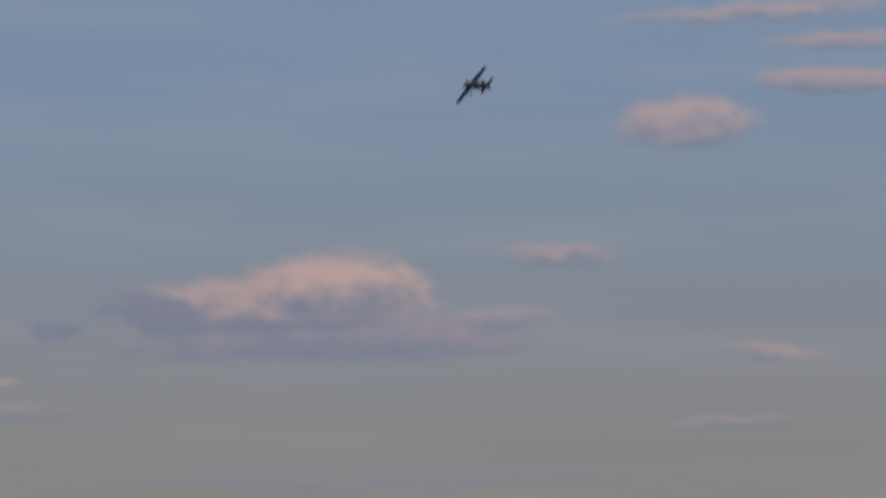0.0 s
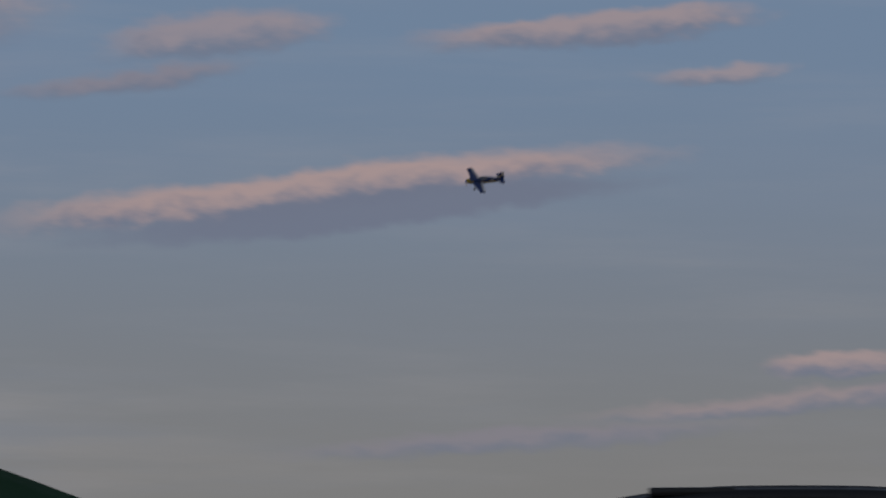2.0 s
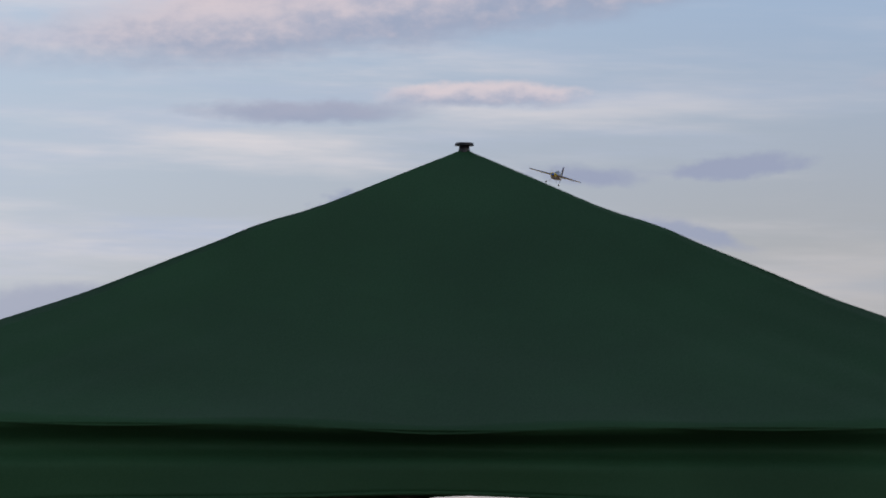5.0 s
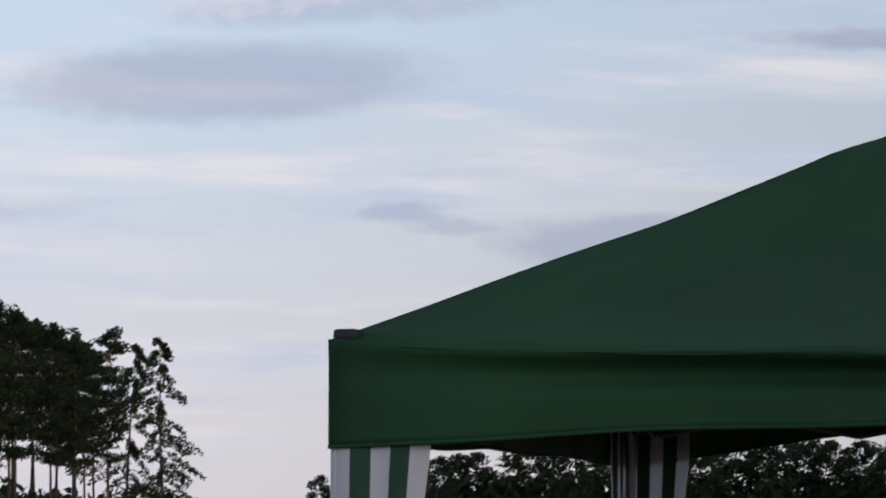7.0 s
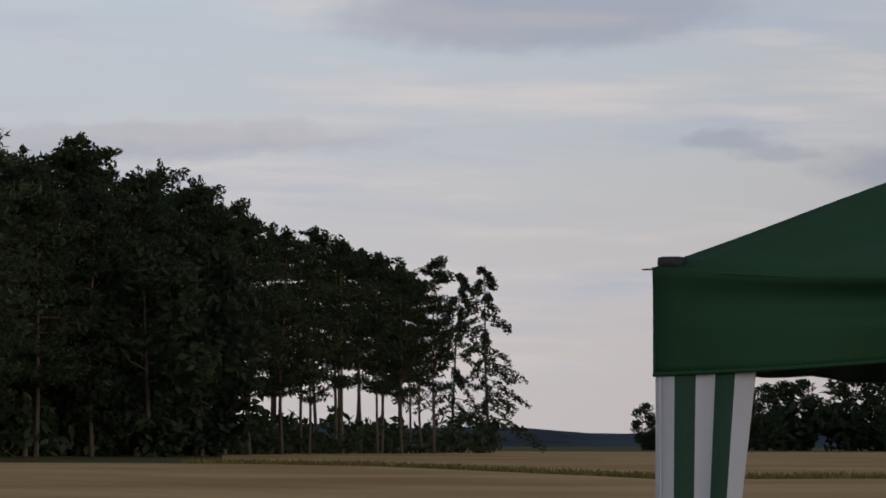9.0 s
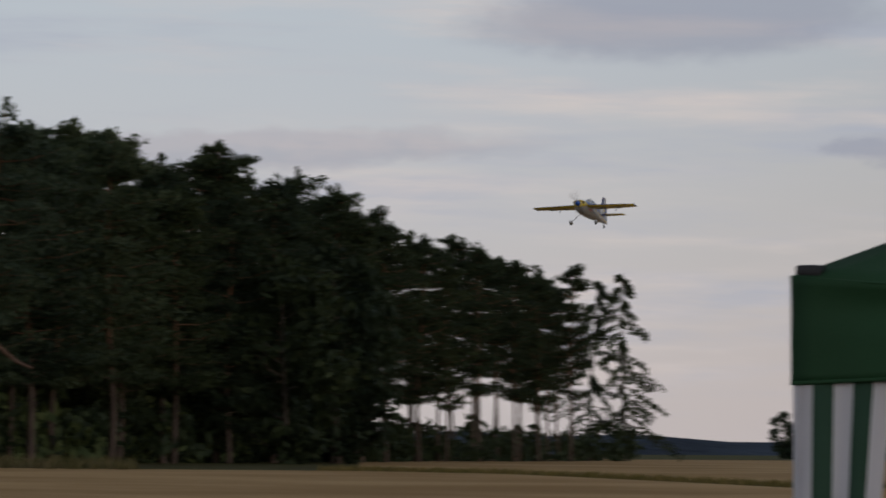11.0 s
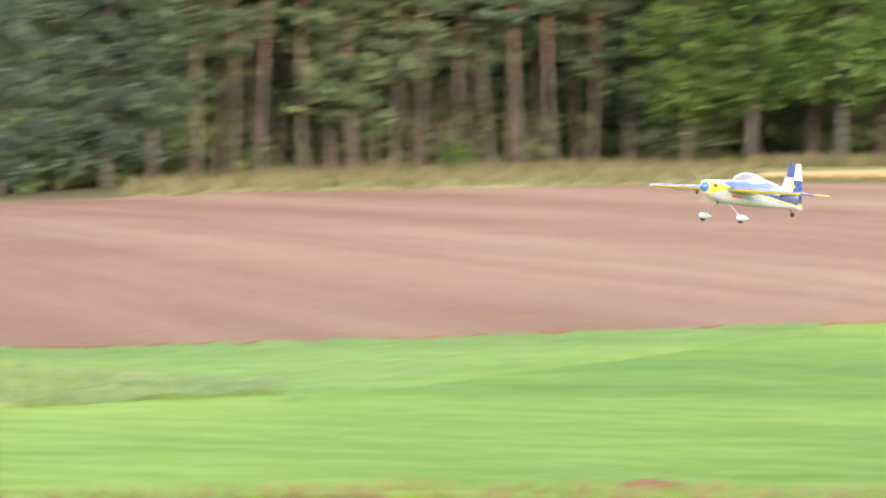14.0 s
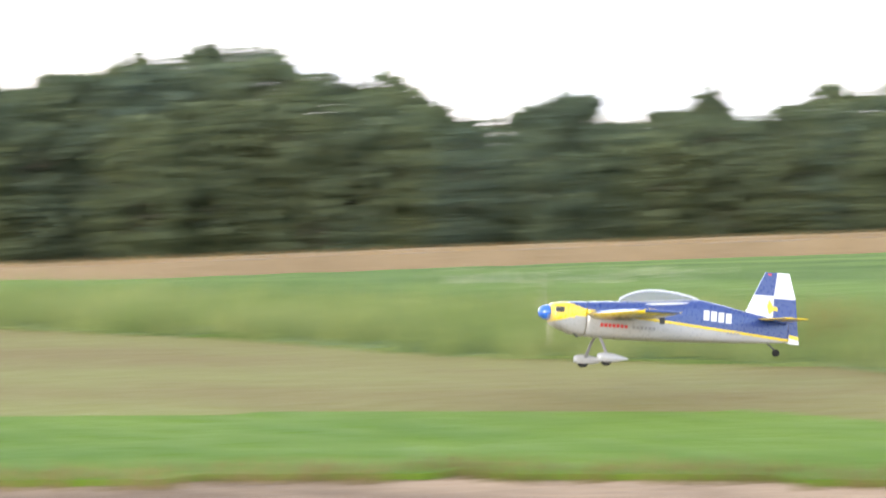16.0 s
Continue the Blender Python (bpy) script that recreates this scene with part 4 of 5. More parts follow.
def cloth(name, colour, through):
    """Thin woven cloth with faint weave and part of the light passing through."""
    m = surface(name, colour, 0.8, 0.04, 2.0, 200.0, 0.08)
    T = m.node_tree
    d = next(n for n in T.nodes if n.type == "BSDF_PRINCIPLED")
    out = next(n for n in T.nodes if n.type == "OUTPUT_MATERIAL")
    tr = node(T, "ShaderNodeBsdfTranslucent")
    put(T, tr.inputs[0], (*colour, 1))
    ms = node(T, "ShaderNodeMixShader")
    put(T, ms.inputs[0], through)
    T.links.new(d.outputs[0], ms.inputs[1])
    T.links.new(tr.outputs[0], ms.inputs[2])
    T.links.new(ms.outputs[0], out.inputs[0])
    return m


M["white_cloth"] = cloth("white_polyester", (0.86, 0.86, 0.9), 0.45)
M["green_cloth"] = surface("green_stripe", (0.012, 0.055, 0.03), 0.7, 0.1, 3.0, 200.0, 0.1)
M["black_plastic"] = surface("black_plastic", (0.012, 0.012, 0.013), 0.5, 0.2, 8.0, 120.0, 0.1)
# frame steel with the shade under the roof put into its colour
M["shade_dark_steel"] = surface("shade_dark_frame_steel", (0.05, 0.05, 0.052), 0.5, 0.15, 4.0, 80.0, 0.05)
M["steel"] = surface("painted_steel", (0.35, 0.36, 0.37), 0.4, 0.1, 4.0, 80.0, 0.05, metal=0.8)
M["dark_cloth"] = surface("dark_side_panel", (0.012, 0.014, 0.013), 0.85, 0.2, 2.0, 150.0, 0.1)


def make_tent():
    az, D, turn = -11.53, 10.56, 2.2
    a = radians(az)
    tent = empty("pavilion_tent", Matrix.Translation((-math.sin(a) * D, math.cos(a) * D, 0)) @ Matrix.Rotation(radians(az - turn), 4, "Z"))
    tagged(tent, "green pop-up pavilion tent with striped corner curtains", "tent")
    W, EAVE, APEX = 1.5, 2.04, 2.77
    rnd = random.Random(4)
    for k in range(4):
        spin = Matrix.Rotation(k * math.pi / 2, 4, "Z")
        ph = rnd.random() * 6

        def roof(u, v):
            s = 2 * u - 1
            e = v
            lip = 0.035 * (1 - s ** 4)
            x, y = s * W * e, -(W + lip) * e
            z = APEX + (EAVE - APEX) * v ** 0.99
            inner = max(0.0, 1 - s * s)
            z -= 0.10 * math.sin(math.pi * v ** 1.25) * inner
            z -= (0.034 * (1 - s ** 4) + 0.006 * math.sin(7 * s + ph) * inner) * max(0, v - 0.75) * 4
            z += 0.007 * math.exp(-((v - 0.33) / 0.05) ** 2) * (1 - inner) ** 3 + 0.004 * math.sin(v * 17 + ph) * (1 - inner) ** 3 * math.sin(math.pi * v)
            fold = max(0.0, abs(s) - 0.45) / 0.55 * (1 - abs(s) ** 6)
            z += 0.03 * math.sin((1 - abs(s)) * 30 / (1.15 - v * 0.6) + ph) * fold * v ** 3 * 1.5 * math.sqrt(max(0.0, 1 - v)) + 0.006 * math.sin((1 - abs(s)) * 13 + v * 9 + ph) * v * v * inner
            return spin @ Vector((x, y, z))

        thicken(part("roof_panel", grid(48, 26, roof), M["canvas"], tent, smooth=True), 0.003)

        def valance(u, v):
            s = 2 * u - 1
            inner = max(0.0, 1 - s ** 4)
            top = EAVE + 0.003 - 0.034 * inner - 0.006 * math.sin(7 * s + ph) * max(0.0, 1 - s * s)
            low = 1.807 + (0.13 if k == 2 else 0.02 if k == 3 else 0.058) * math.sin(math.pi / 2 * (1 - abs(s))) ** 1.1 + 0.004 * math.sin(s * 11 + ph) * inner
            z = top + (low - top) * v
            out = 0.035 * inner * (1 - v) ** 3 + 0.012 * math.sin(s * 9 + ph + 2 * v) * v * inner + 0.006 * math.sin(s * 23 + ph) * v - 0.075 * math.sin(math.pi * min(1, v * 1.9)) ** 1.3 * inner * (0.8 + 0.2 * math.sin(3 * s + ph))
            return spin @ Vector((s * W, -(W + out), z))

        thicken(part("valance", grid(56, 12, valance, True), M["canvas"], tent, smooth=True), 0.003)
        hem = [valance(i / 40, 1.0) for i in range(41)]
        v_, f_ = [], []
        tube(v_, f_, hem, [0.005] * 41, 5)
        link_mesh("hem", v_, f_, M["canvas"], tent, True)
        # corner leg with its foot, cap and curtains
        c = spin @ Vector((-W + 0.03, -W + 0.03, 0))
        leg = part("leg", rod((c.x, c.y, 0.01), (c.x, c.y, 2.03), 0.017), M["steel"], tent, "grey steel pole")
        part("foot_plate", box((0.1, 0.1, 0.012), (c.x, c.y, 0.006), 0.003), M["steel"], leg)
        knob = spin @ Vector((-W + 0.035, -W + 0.035, EAVE + 0.012))
        part("corner_cap", box((0.058, 0.058, 0.03), knob, 0.012), M["black_plastic"], tent, "black plastic corner cap")
        for side in (0, 1):
            def curtain(u, v, side=side):
                w = 0.228 * (1 - 0.72 * min(1, max(0, v - 0.03) * 1.15) * u)
                d = u * w
                ripple = 0.014 * math.sin(u * 13 + v * 3 + ph) * (0.3 + v)
                z = 1.90 + (0.22 - 1.90) * v
                p = Vector((-W + 0.002 + d, -W + 0.01 + ripple, z)) if side == 0 else Vector((-W + 0.01 + ripple, -W + 0.002 + d, z))
                return spin @ p
            bm = grid(10, 26, curtain, side == 0)
            bm.faces.ensure_lookup_table()
            for i, f in enumerate(bm.faces):
                f.material_index = (i // 26 // 2) % 2
            thicken(part("corner_curtain", bm, [M["white_cloth"], M["green_cloth"]], tent, "white and green striped curtain", True), 0.002)
        # scissor truss under the eave
        n = 4
        for i in range(n):
            x0, x1 = -W + 2 * W * i / n, -W + 2 * W * (i + 1) / n
            for z0, z1 in ((1.89, 2.0), (2.0, 1.89)):
                p, q = spin @ Vector((x0 * 0.9, -W + 0.14, z0)), spin @ Vector((x1 * 0.9, -W + 0.14, z1))
                part("truss_bar", rod(p, q, 0.008, sides=6), M["shade_dark_steel"], tent)
        p, q = spin @ Vector((-W + 0.05, -W + 0.05, 1.9)), Vector((0, 0, 2.5))
        part("roof_strut", rod(p, q, 0.011, sides=6), M["shade_dark_steel"], tent)
    part("centre_pole", rod((0, 0, 2.3), (0, 0, 2.74), 0.018), M["steel"], tent)
    cap = part("top_cap", rod((0, 0, APEX - 0.02), (0, 0, APEX + 0.012), 0.02, 0.012, 16), M["black_plastic"], tent, "black plastic peak cap", True)
    part("cap_disc", rod((0, 0, APEX + 0.01), (0, 0, APEX + 0.016), 0.026, 0.024, 20), M["black_plastic"], cap)
    # dark panel for an unidentified dark area, edge placed to fit camera view
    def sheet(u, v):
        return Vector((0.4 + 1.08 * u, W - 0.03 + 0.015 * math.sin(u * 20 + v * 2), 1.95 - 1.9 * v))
    thicken(part("rear_sheet", grid(30, 8, sheet), M["dark_cloth"], tent, "dark stand-in panel across the back", True), 0.003)
    # back narrowed and right side widened to fit the outline in camera view
    for ob in tent.children_recursive:
        for v in ob.data.vertices:
            v.co.x *= (1 - 0.08 * (v.co.y / W + 1)) * (1.04 if v.co.x > 0 else 1.0)


# ---- parked car with its tailgate up ----
M["car_paint"] = surface("black_car_paint", (0.008, 0.008, 0.009), 0.5, 0.1, 2.0, 300.0, 0.02, coat=0.15)
M["lining"] = surface("dark_grey_lining", (0.024, 0.021, 0.023), 0.8, 0.15, 4.0, 120.0, 0.2)
M["tyre"] = surface("tyre_rubber", (0.02, 0.02, 0.02), 0.85, 0.2, 10.0, 90.0, 0.2)
M["latch"] = surface("pale_latch_plastic", (0.42, 0.42, 0.43), 0.5, 0.1, 20.0, 150.0, 0.1)
M["car_glass"] = surface("dark_car_glass", (0.03, 0.035, 0.04), 0.06, 0.05, 3.0, 200.0, 0.0, coat=0.5)


def make_car():
    az, r = -27.7, 9.75
    a = radians(az)
    car = empty("parked_car", Matrix.Translation((-math.sin(a) * r, math.cos(a) * r, 0)) @ Matrix.Rotation(a, 4, "Z"))
    tagged(car, "black parked estate car with raised tailgate", "car")

    def ring(y, w, z0, z1, top):
        out = []
        for x, z in ((-w, z0), (-w * 1.02, z0 + 0.25), (-w * 1.03, z0 + 0.5), (-w * 0.98, (z0 + z1) / 2 + 0.12), (-top, z1 - 0.06), (-top * 0.8, z1),
                     (top * 0.8, z1), (top, z1 - 0.06), (w * 0.98, (z0 + z1) / 2 + 0.12), (w * 1.03, z0 + 0.5), (w * 1.02, z0 + 0.25), (w, z0)):
            out.append(Vector((x, y, z)))
        return out

    part("body", loft([ring(0.28, 0.84, 0.3, 1.5, 0.62), ring(0.5, 0.88, 0.22, 1.56, 0.64), ring(1.6, 0.9, 0.2, 1.6, 0.66), ring(2.4, 0.9, 0.2, 1.55, 0.64),
                       ring(3.1, 0.9, 0.2, 1.1, 0.7), ring(4.0, 0.88, 0.22, 1.0, 0.72), ring(4.45, 0.8, 0.28, 0.8, 0.66)]), M["car_paint"], car, "", True)
    part("boot_opening", box((1.16, 0.03, 0.72), (0, 0.262, 1.06), 0.05), M["lining"], car, "open dark boot")
    part("rear_bumper", box((1.7, 0.16, 0.24), (0, 0.22, 0.5), 0.06), M["black_plastic"], car)
    for x in (-0.78, 0.78):
        part("tail_light", box((0.14, 0.06, 0.34), (x, 0.27, 0.95), 0.03), surface("red_tail_light", (0.25, 0.01, 0.01), 0.2, 0.1), car)
        part("side_window", box((0.01, 1.5, 0.3), (x * 1.03, 1.7, 1.28), 0.004, Matrix.Rotation(-0.16 if x > 0 else 0.16, 4, "Y")), M["car_glass"], car)
        for y in (0.95, 3.6):
            w = part("wheel", rod((x - 0.1, y, 0.32), (x + 0.1, y, 0.32), 0.32, sides=28), M["tyre"], car)
            part("rim", rod((x - 0.105, y, 0.32), (x + 0.105, y, 0.32), 0.2, sides=18), M["steel"], w)
        part("gas_strut", rod((x * 0.78, 0.3, 1.3), (x * 0.76, 0.2, 1.8), 0.012), M["black_plastic"], car)
    hinge, lip = Vector((0, 0.52, 1.6)), Vector((0, -0.1, 2.195))

    def gate(depth):
        def at(u, v):
            s = 2 * u - 1
            half = 0.645 - 0.03 * v - 0.03 * max(0, 0.2 - v) * 5 * 0.2
            p = lip.lerp(hinge, v)
            z = p.z - (0.054 * abs(s) ** 4 if s > 0 else 0.115 * s * s) * (1 - 0.5 * v)
            y = p.y + 0.16 * abs(s) ** 2.5 - 0.07 * math.sin(math.pi * v)
            n = Vector((0, 0.7, 0.71)) * depth
            return Vector((s * half, y, z)) + n
        return at

    tail = part("tailgate", grid(36, 14, gate(0.05)), M["car_paint"], car, "raised black tailgate", True)
    thicken(tail, 0.03)
    rim_pts = [gate(0.02)(i / 36, 0.0) for i in range(37)]
    v_, f_ = [], []
    tube(v_, f_, rim_pts, [0.022] * 37, 8)
    link_mesh("lip", v_, f_, M["car_paint"], tail, True)
    inner = lambda u, v: gate(0.012)(0.06 + 0.88 * u, 0.04 + 0.4 * v)
    part("inner_lining", grid(30, 6, inner), M["lining"], tail, "dark grey tailgate lining", True)
    part("rear_window", grid(24, 6, lambda u, v: gate(0.01)(0.1 + 0.8 * u, 0.52 + 0.4 * v)), M["car_glass"], tail, "dark rear window", True)
    c = gate(-0.004)(0.49, 0.075)
    part("latch_recess", box((0.13, 0.025, 0.075), gate(0.004)(0.49, 0.075), 0.01, Matrix.Rotation(-0.78, 4, "X")), M["black_plastic"], tail)
    part("latch", box((0.065, 0.03, 0.06), c, 0.008, Matrix.Rotation(-0.78, 4, "X")), M["latch"], tail, "pale latch block")
    part("grip", box((0.13, 0.02, 0.045), gate(0.002)(0.71, 0.16), 0.01, Matrix.Rotation(-0.78, 4, "X")), M["black_plastic"], tail)
    part("top_spoiler_bump", box((0.2, 0.05, 0.02), gate(0.03)(0.4, 0.0) + Vector((0, 0, 0.012)), 0.008), M["car_paint"], tail)


# ---- the model aeroplane ----
M["p_white"] = surface("white_covering_film", (0.5, 0.51, 0.53), 0.3, 0.06, 2.0, 60.0, 0.03, coat=0.4)
M["p_blue"] = surface("blue_covering_film", (0.012, 0.034, 0.15), 0.32, 0.08, 2.0, 60.0, 0.0, coat=0.4)
M["p_yellow"] = surface("yellow_covering_film", (0.6, 0.43, 0.02), 0.3, 0.07, 2.0, 60.0, 0.03, coat=0.4)
M["p_spinner"] = surface("blue_spinner", (0.02, 0.10, 0.42), 0.2, 0.05, 5.0, 60.0, 0.0, coat=0.6)
# white film turned silver-grey, putting the underside's shade into the colour
M["p_shade_silver"] = surface("shade_grey_film", (0.285, 0.29, 0.3), 0.32, 0.06, 2.0, 60.0, 0.03, coat=0.3)
M["p_gear"] = surface("grey_spring_metal", (0.2, 0.2, 0.215), 0.4, 0.1, 9.0, 60.0, 0.03)
M["p_canopy"] = surface("clear_tinted_canopy", (0.25, 0.26, 0.28), 0.08, 0.08, 4.0, 60.0, 0.0, coat=0.6)
next(n for n in M["p_canopy"].node_tree.nodes if n.type == "BSDF_PRINCIPLED").inputs["Alpha"].default_value = 0.5
M["p_dark"] = surface("dark_metal", (0.03, 0.03, 0.03), 0.5, 0.2, 20.0, 100.0, 0.1)
M["p_red"] = surface("red_film", (0.42, 0.02, 0.025), 0.35, 0.05, 9.0, 60.0, 0.0)
M["p_prop"] = surface("laminated_propeller", (0.3, 0.25, 0.18), 0.4, 0.2, 9.0, 60.0, 0.0)


def seam(x):
    """Height of the line between the upper and lower colours."""
    return 0.012 - 0.075 * min(1.0, max(0.0, -x) / 1.1)


def body_ring(x, w, z0, z1, n=28):
    """A squarish section whose widest points lie on the colour line."""
    zs, ring, sq = seam(x), [], 0.62
    for k in range(n):
        a = 2 * math.pi * k / n
        c, s = math.cos(a), math.sin(a)
        h = z1 - zs if s > 0 else zs - z0
        ring.append(Vector((x, w * math.copysign(abs(c) ** sq, c), zs + h * math.copysign(abs(s) ** sq, s) if abs(s) > 1e-9 else zs)))
    return ring


def plate(outline_xz, y, t, axis="y"):
    """A flat panel with thickness from an outline."""
    bm = bmesh.new()
    a = [bm.verts.new((p[0], y - t / 2, p[1]) if axis == "y" else (p[0], p[1], y - t / 2)) for p in outline_xz]
    b = [bm.verts.new((p[0], y + t / 2, p[1]) if axis == "y" else (p[0], p[1], y + t / 2)) for p in outline_xz]
    bm.faces.new(a[::-1])
    bm.faces.new(b)
    n = len(a)
    for i in range(n):
        bm.faces.new((a[i], a[(i + 1) % n], b[(i + 1) % n], b[i]))
    bmesh.ops.recalc_face_normals(bm, faces=bm.faces[:])
    return bm


def wing_part(y0, y1, le0, le1, te0, te1, thick, z=0.0, cut0=0.0, cut1=1.0):
    """A wing piece with an aerofoil section, between two chord fractions."""
    rings = []
    for k in range(7):
        u = k / 6
        y, le, te = y0 + (y1 - y0) * u, le0 + (le1 - le0) * u, te0 + (te1 - te0) * u
        ch = le - te
        fr = np.linspace(cut0, cut1, 9)
        prof = lambda f: thick * ch * (1.48 * math.sqrt(max(f, 0)) - 0.63 * f - 1.758 * f ** 2 + 1.4215 * f ** 3 - 0.5 * f ** 4) + 0.0012
        up = [Vector((le - ch * f, y, z + prof(f))) for f in fr]
        down = [Vector((le - ch * f, y, z - prof(f))) for f in fr[::-1]]
        rings.append(up + down)
    bm = loft(rings)
    for f in bm.faces:
        f.material_index = 1 if f.normal.z < 0.05 else 0
    return bm


def make_plane():
    plane = empty("model_aeroplane")
    tagged(plane, "blue, white and yellow model aerobatic aeroplane in flight", "model aeroplane")
    secs = [(0.12, 0.085, -0.122, 0.074), (0.0, 0.095, -0.126, 0.084), (-0.12, 0.098, -0.126, 0.092), (-0.3, 0.098, -0.123, 0.106), (-0.45, 0.09, -0.118, 0.122),
            (-0.58, 0.078, -0.112, 0.132), (-0.72, 0.062, -0.105, 0.11), (-0.89, 0.042, -0.096, 0.078), (-1.05, 0.024, -0.084, 0.05), (-1.13, 0.012, -0.078, 0.035)]
    fine = []
    for (a, b) in zip(secs, secs[1:]):
        for k in range(4):
            fine.append(tuple(p + (q - p) * k / 4 for p, q in zip(a, b)))
    fine.append(secs[-1])
    bm = loft([body_ring(*s) for s in fine])
    for f in bm.faces:
        c = f.calc_center_median()
        f.material_index = 1 if c.z > seam(c.x) else 0
    fus = part("fuselage", bm, [M["p_shade_silver"], M["p_blue"]], plane, "blue upper fuselage, lower half silver-white greyed for shade", True)
    for y in (-1, 1):
        strip = []
        for (x, w, z0, z1) in fine:
            h = 0.011 + 0.012 * max(0.0, x + 0.1) * 4
            strip.append([Vector((x, y * (w + d), seam(x) + q)) for d, q in ((-0.012, h), (0.0015, h * 0.6), (0.0015, -h * 0.6), (-0.012, -h))])
        part("trim_stripe", loft(strip), M["p_yellow"], fus, "yellow trim stripe", True)
    # cowl
    csec = [(0.315, 0.045, -0.048, 0.048), (0.3, 0.068, -0.068, 0.056), (0.26, 0.08, -0.088, 0.063), (0.2, 0.086, -0.11, 0.068), (0.118, 0.089, -0.125, 0.075)]
    cfine = [tuple(p + (q - p) * k / 7 for p, q in zip(a, b)) for a, b in zip(csec, csec[1:]) for k in range(7)] + [csec[-1]]
    bm = loft([body_ring(*s, n=84) for s in cfine])
    for f in bm.faces:
        c = f.calc_center_median()
        f.material_index = 2 if c.x < 0.23 and c.z > 0.028 + 0.3 * (c.x - 0.12) else 0 if c.z > -0.048 + 0.26 * (0.3 - c.x) else 1
    cowl = part("cowl", bm, [M["p_yellow"], M["p_shade_silver"], M["p_blue"]], plane, "yellow nose cowl, silver-white underside greyed for shade", True)
    for y in (-1, 1):
        part("air_intake", box((0.05, 0.022, 0.03), (0.275, y * 0.075, 0.018), 0.008), M["p_dark"], cowl, "dark cooling intake")
    part("exhaust", rod((0.2, 0.03, -0.09), (0.15, 0.032, -0.128), 0.008), M["p_dark"], cowl)
    # spinner and propeller
    rings = []
    for k in range(9):
        u = k / 8
        x, r = 0.318 + 0.062 * u, 0.043 * math.sqrt(max(0.0, 1 - u ** 2.2)) + 0.001
        rings.append([Vector((x, r * math.cos(a), r * math.sin(a))) for a in np.linspace(0, 6.2832, 21)[:-1]])
    part("spinner", loft(rings), M["p_spinner"], plane, "glossy blue spinner", True)
    prop = empty("propeller", Matrix.Translation((0.33, 0, 0)))
    prop.parent = plane
    for s in (0, 1):
        rr = []
        for k in range(9):
            u = k / 8
            r, ch, tw = 0.03 + 0.19 * u, 0.013 + 0.013 * math.sin(math.pi * min(1, u * 1.1) ** 0.8) * (1 if u < 1 else 0.3), radians(48 - 32 * u)
            d = Vector((math.sin(tw), math.cos(tw), 0))
            n = Vector((math.cos(tw), -math.sin(tw), 0))
            c = Vector((0, 0, r))
            rr.append([c + d * ch * q + n * 0.0028 * w for q, w in ((-0.5, 0), (-0.2, 1), (0.2, 1), (0.5, 0), (0.2, -1), (-0.2, -1))])
        bm = loft(rr)
        bm.transform(Matrix.Rotation(math.pi * s, 4, "X"))
        part("blade", bm, M["p_prop"], prop, "thin propeller blade", True)
    # canopy
    rings = []
    for k in range(13):
        u = k / 12
        x = -0.1 - 0.47 * u
        base = 0.083 + 0.045 * u
        h = 0.066 * math.sin(math.pi * min(1, 0.03 + 0.97 * u) ** 0.85) ** 0.8 * (1 - 0.25 * u) + 0.004
        w = 0.075 * math.sin(math.pi * (0.04 + 0.92 * u)) ** 0.5 * (1 - 0.15 * u) + 0.004
        rings.append([Vector((x, w * math.cos(a), base - 0.03 + (h + 0.03) * max(0.0, math.sin(a)))) for a in np.linspace(0, math.pi, 13)])
    canopy = part("canopy", loft(rings), M["p_canopy"], plane, "glossy pale tinted bubble canopy", True)
    for y in (-1, 1):
        pts = [Vector((-0.1 - 0.47 * u, y * (0.077 * math.sin(math.pi * (0.04 + 0.92 * u)) ** 0.5 * (1 - 0.15 * u) + 0.006), 0.064 + 0.045 * u)) for u in np.linspace(0, 1, 14)]
        v_, f_ = [], []
        tube(v_, f_, pts, [0.008] * 14, 6)
        link_mesh("canopy_rail", v_, f_, M["p_white"], canopy, True)
    top = [Vector((r[6].x, 0, r[6].z + 0.001)) for r in rings]
    v_, f_ = [], []
    tube(v_, f_, top, [0.006] * len(top), 6)
    link_mesh("canopy_ridge", v_, f_, M["p_white"], canopy, True)
    # wings
    for y in (1, -1):
        a, b = y * 0.075, y * 0.8
        wing = part("wing", wing_part(a, b, 0.12, 0.045, -0.18, -0.105, 0.155), [M["p_blue"], M["p_yellow"]], plane, "wing, blue above and yellow below", True)
        ail = part("aileron", wing_part(y * 0.12, b, -0.186, -0.111, -0.275, -0.185, 0.11), [M["p_white"], M["p_yellow"]], wing, "", True)
        part("wing_tip", rod((0.03, b, 0), (-0.17, b, 0), 0.012, 0.006), M["p_blue"], wing)
        for q in (0.3, 0.62):
            x0 = 0.1 - 0.11 * q
            for dx in (-0.02, -0.075):
                part("lettering_bar", box((0.035, 0.09, 0.002), (x0 + dx - 0.05, y * (0.08 + 0.72 * q), -0.031 + 0.009 * q), 0), M["p_dark"], wing, "dark lettering bar under the wing")
        part("aileron_horn", box((0.03, 0.004, 0.035), (-0.2, y * 0.45, -0.03)), M["p_dark"], ail)
        stab = part("tailplane", wing_part(y * 0.02, y * 0.33, -0.93, -0.975, -1.04, -1.04, 0.09, 0.045), [M["p_blue"], M["p_yellow"]], plane, "tailplane, blue above and yellow below", True)
        part("elevator", wing_part(y * 0.025, y * 0.34, -1.044, -1.044, -1.15, -1.12, 0.07, 0.045), [M["p_blue"], M["p_yellow"]], stab, "", True)
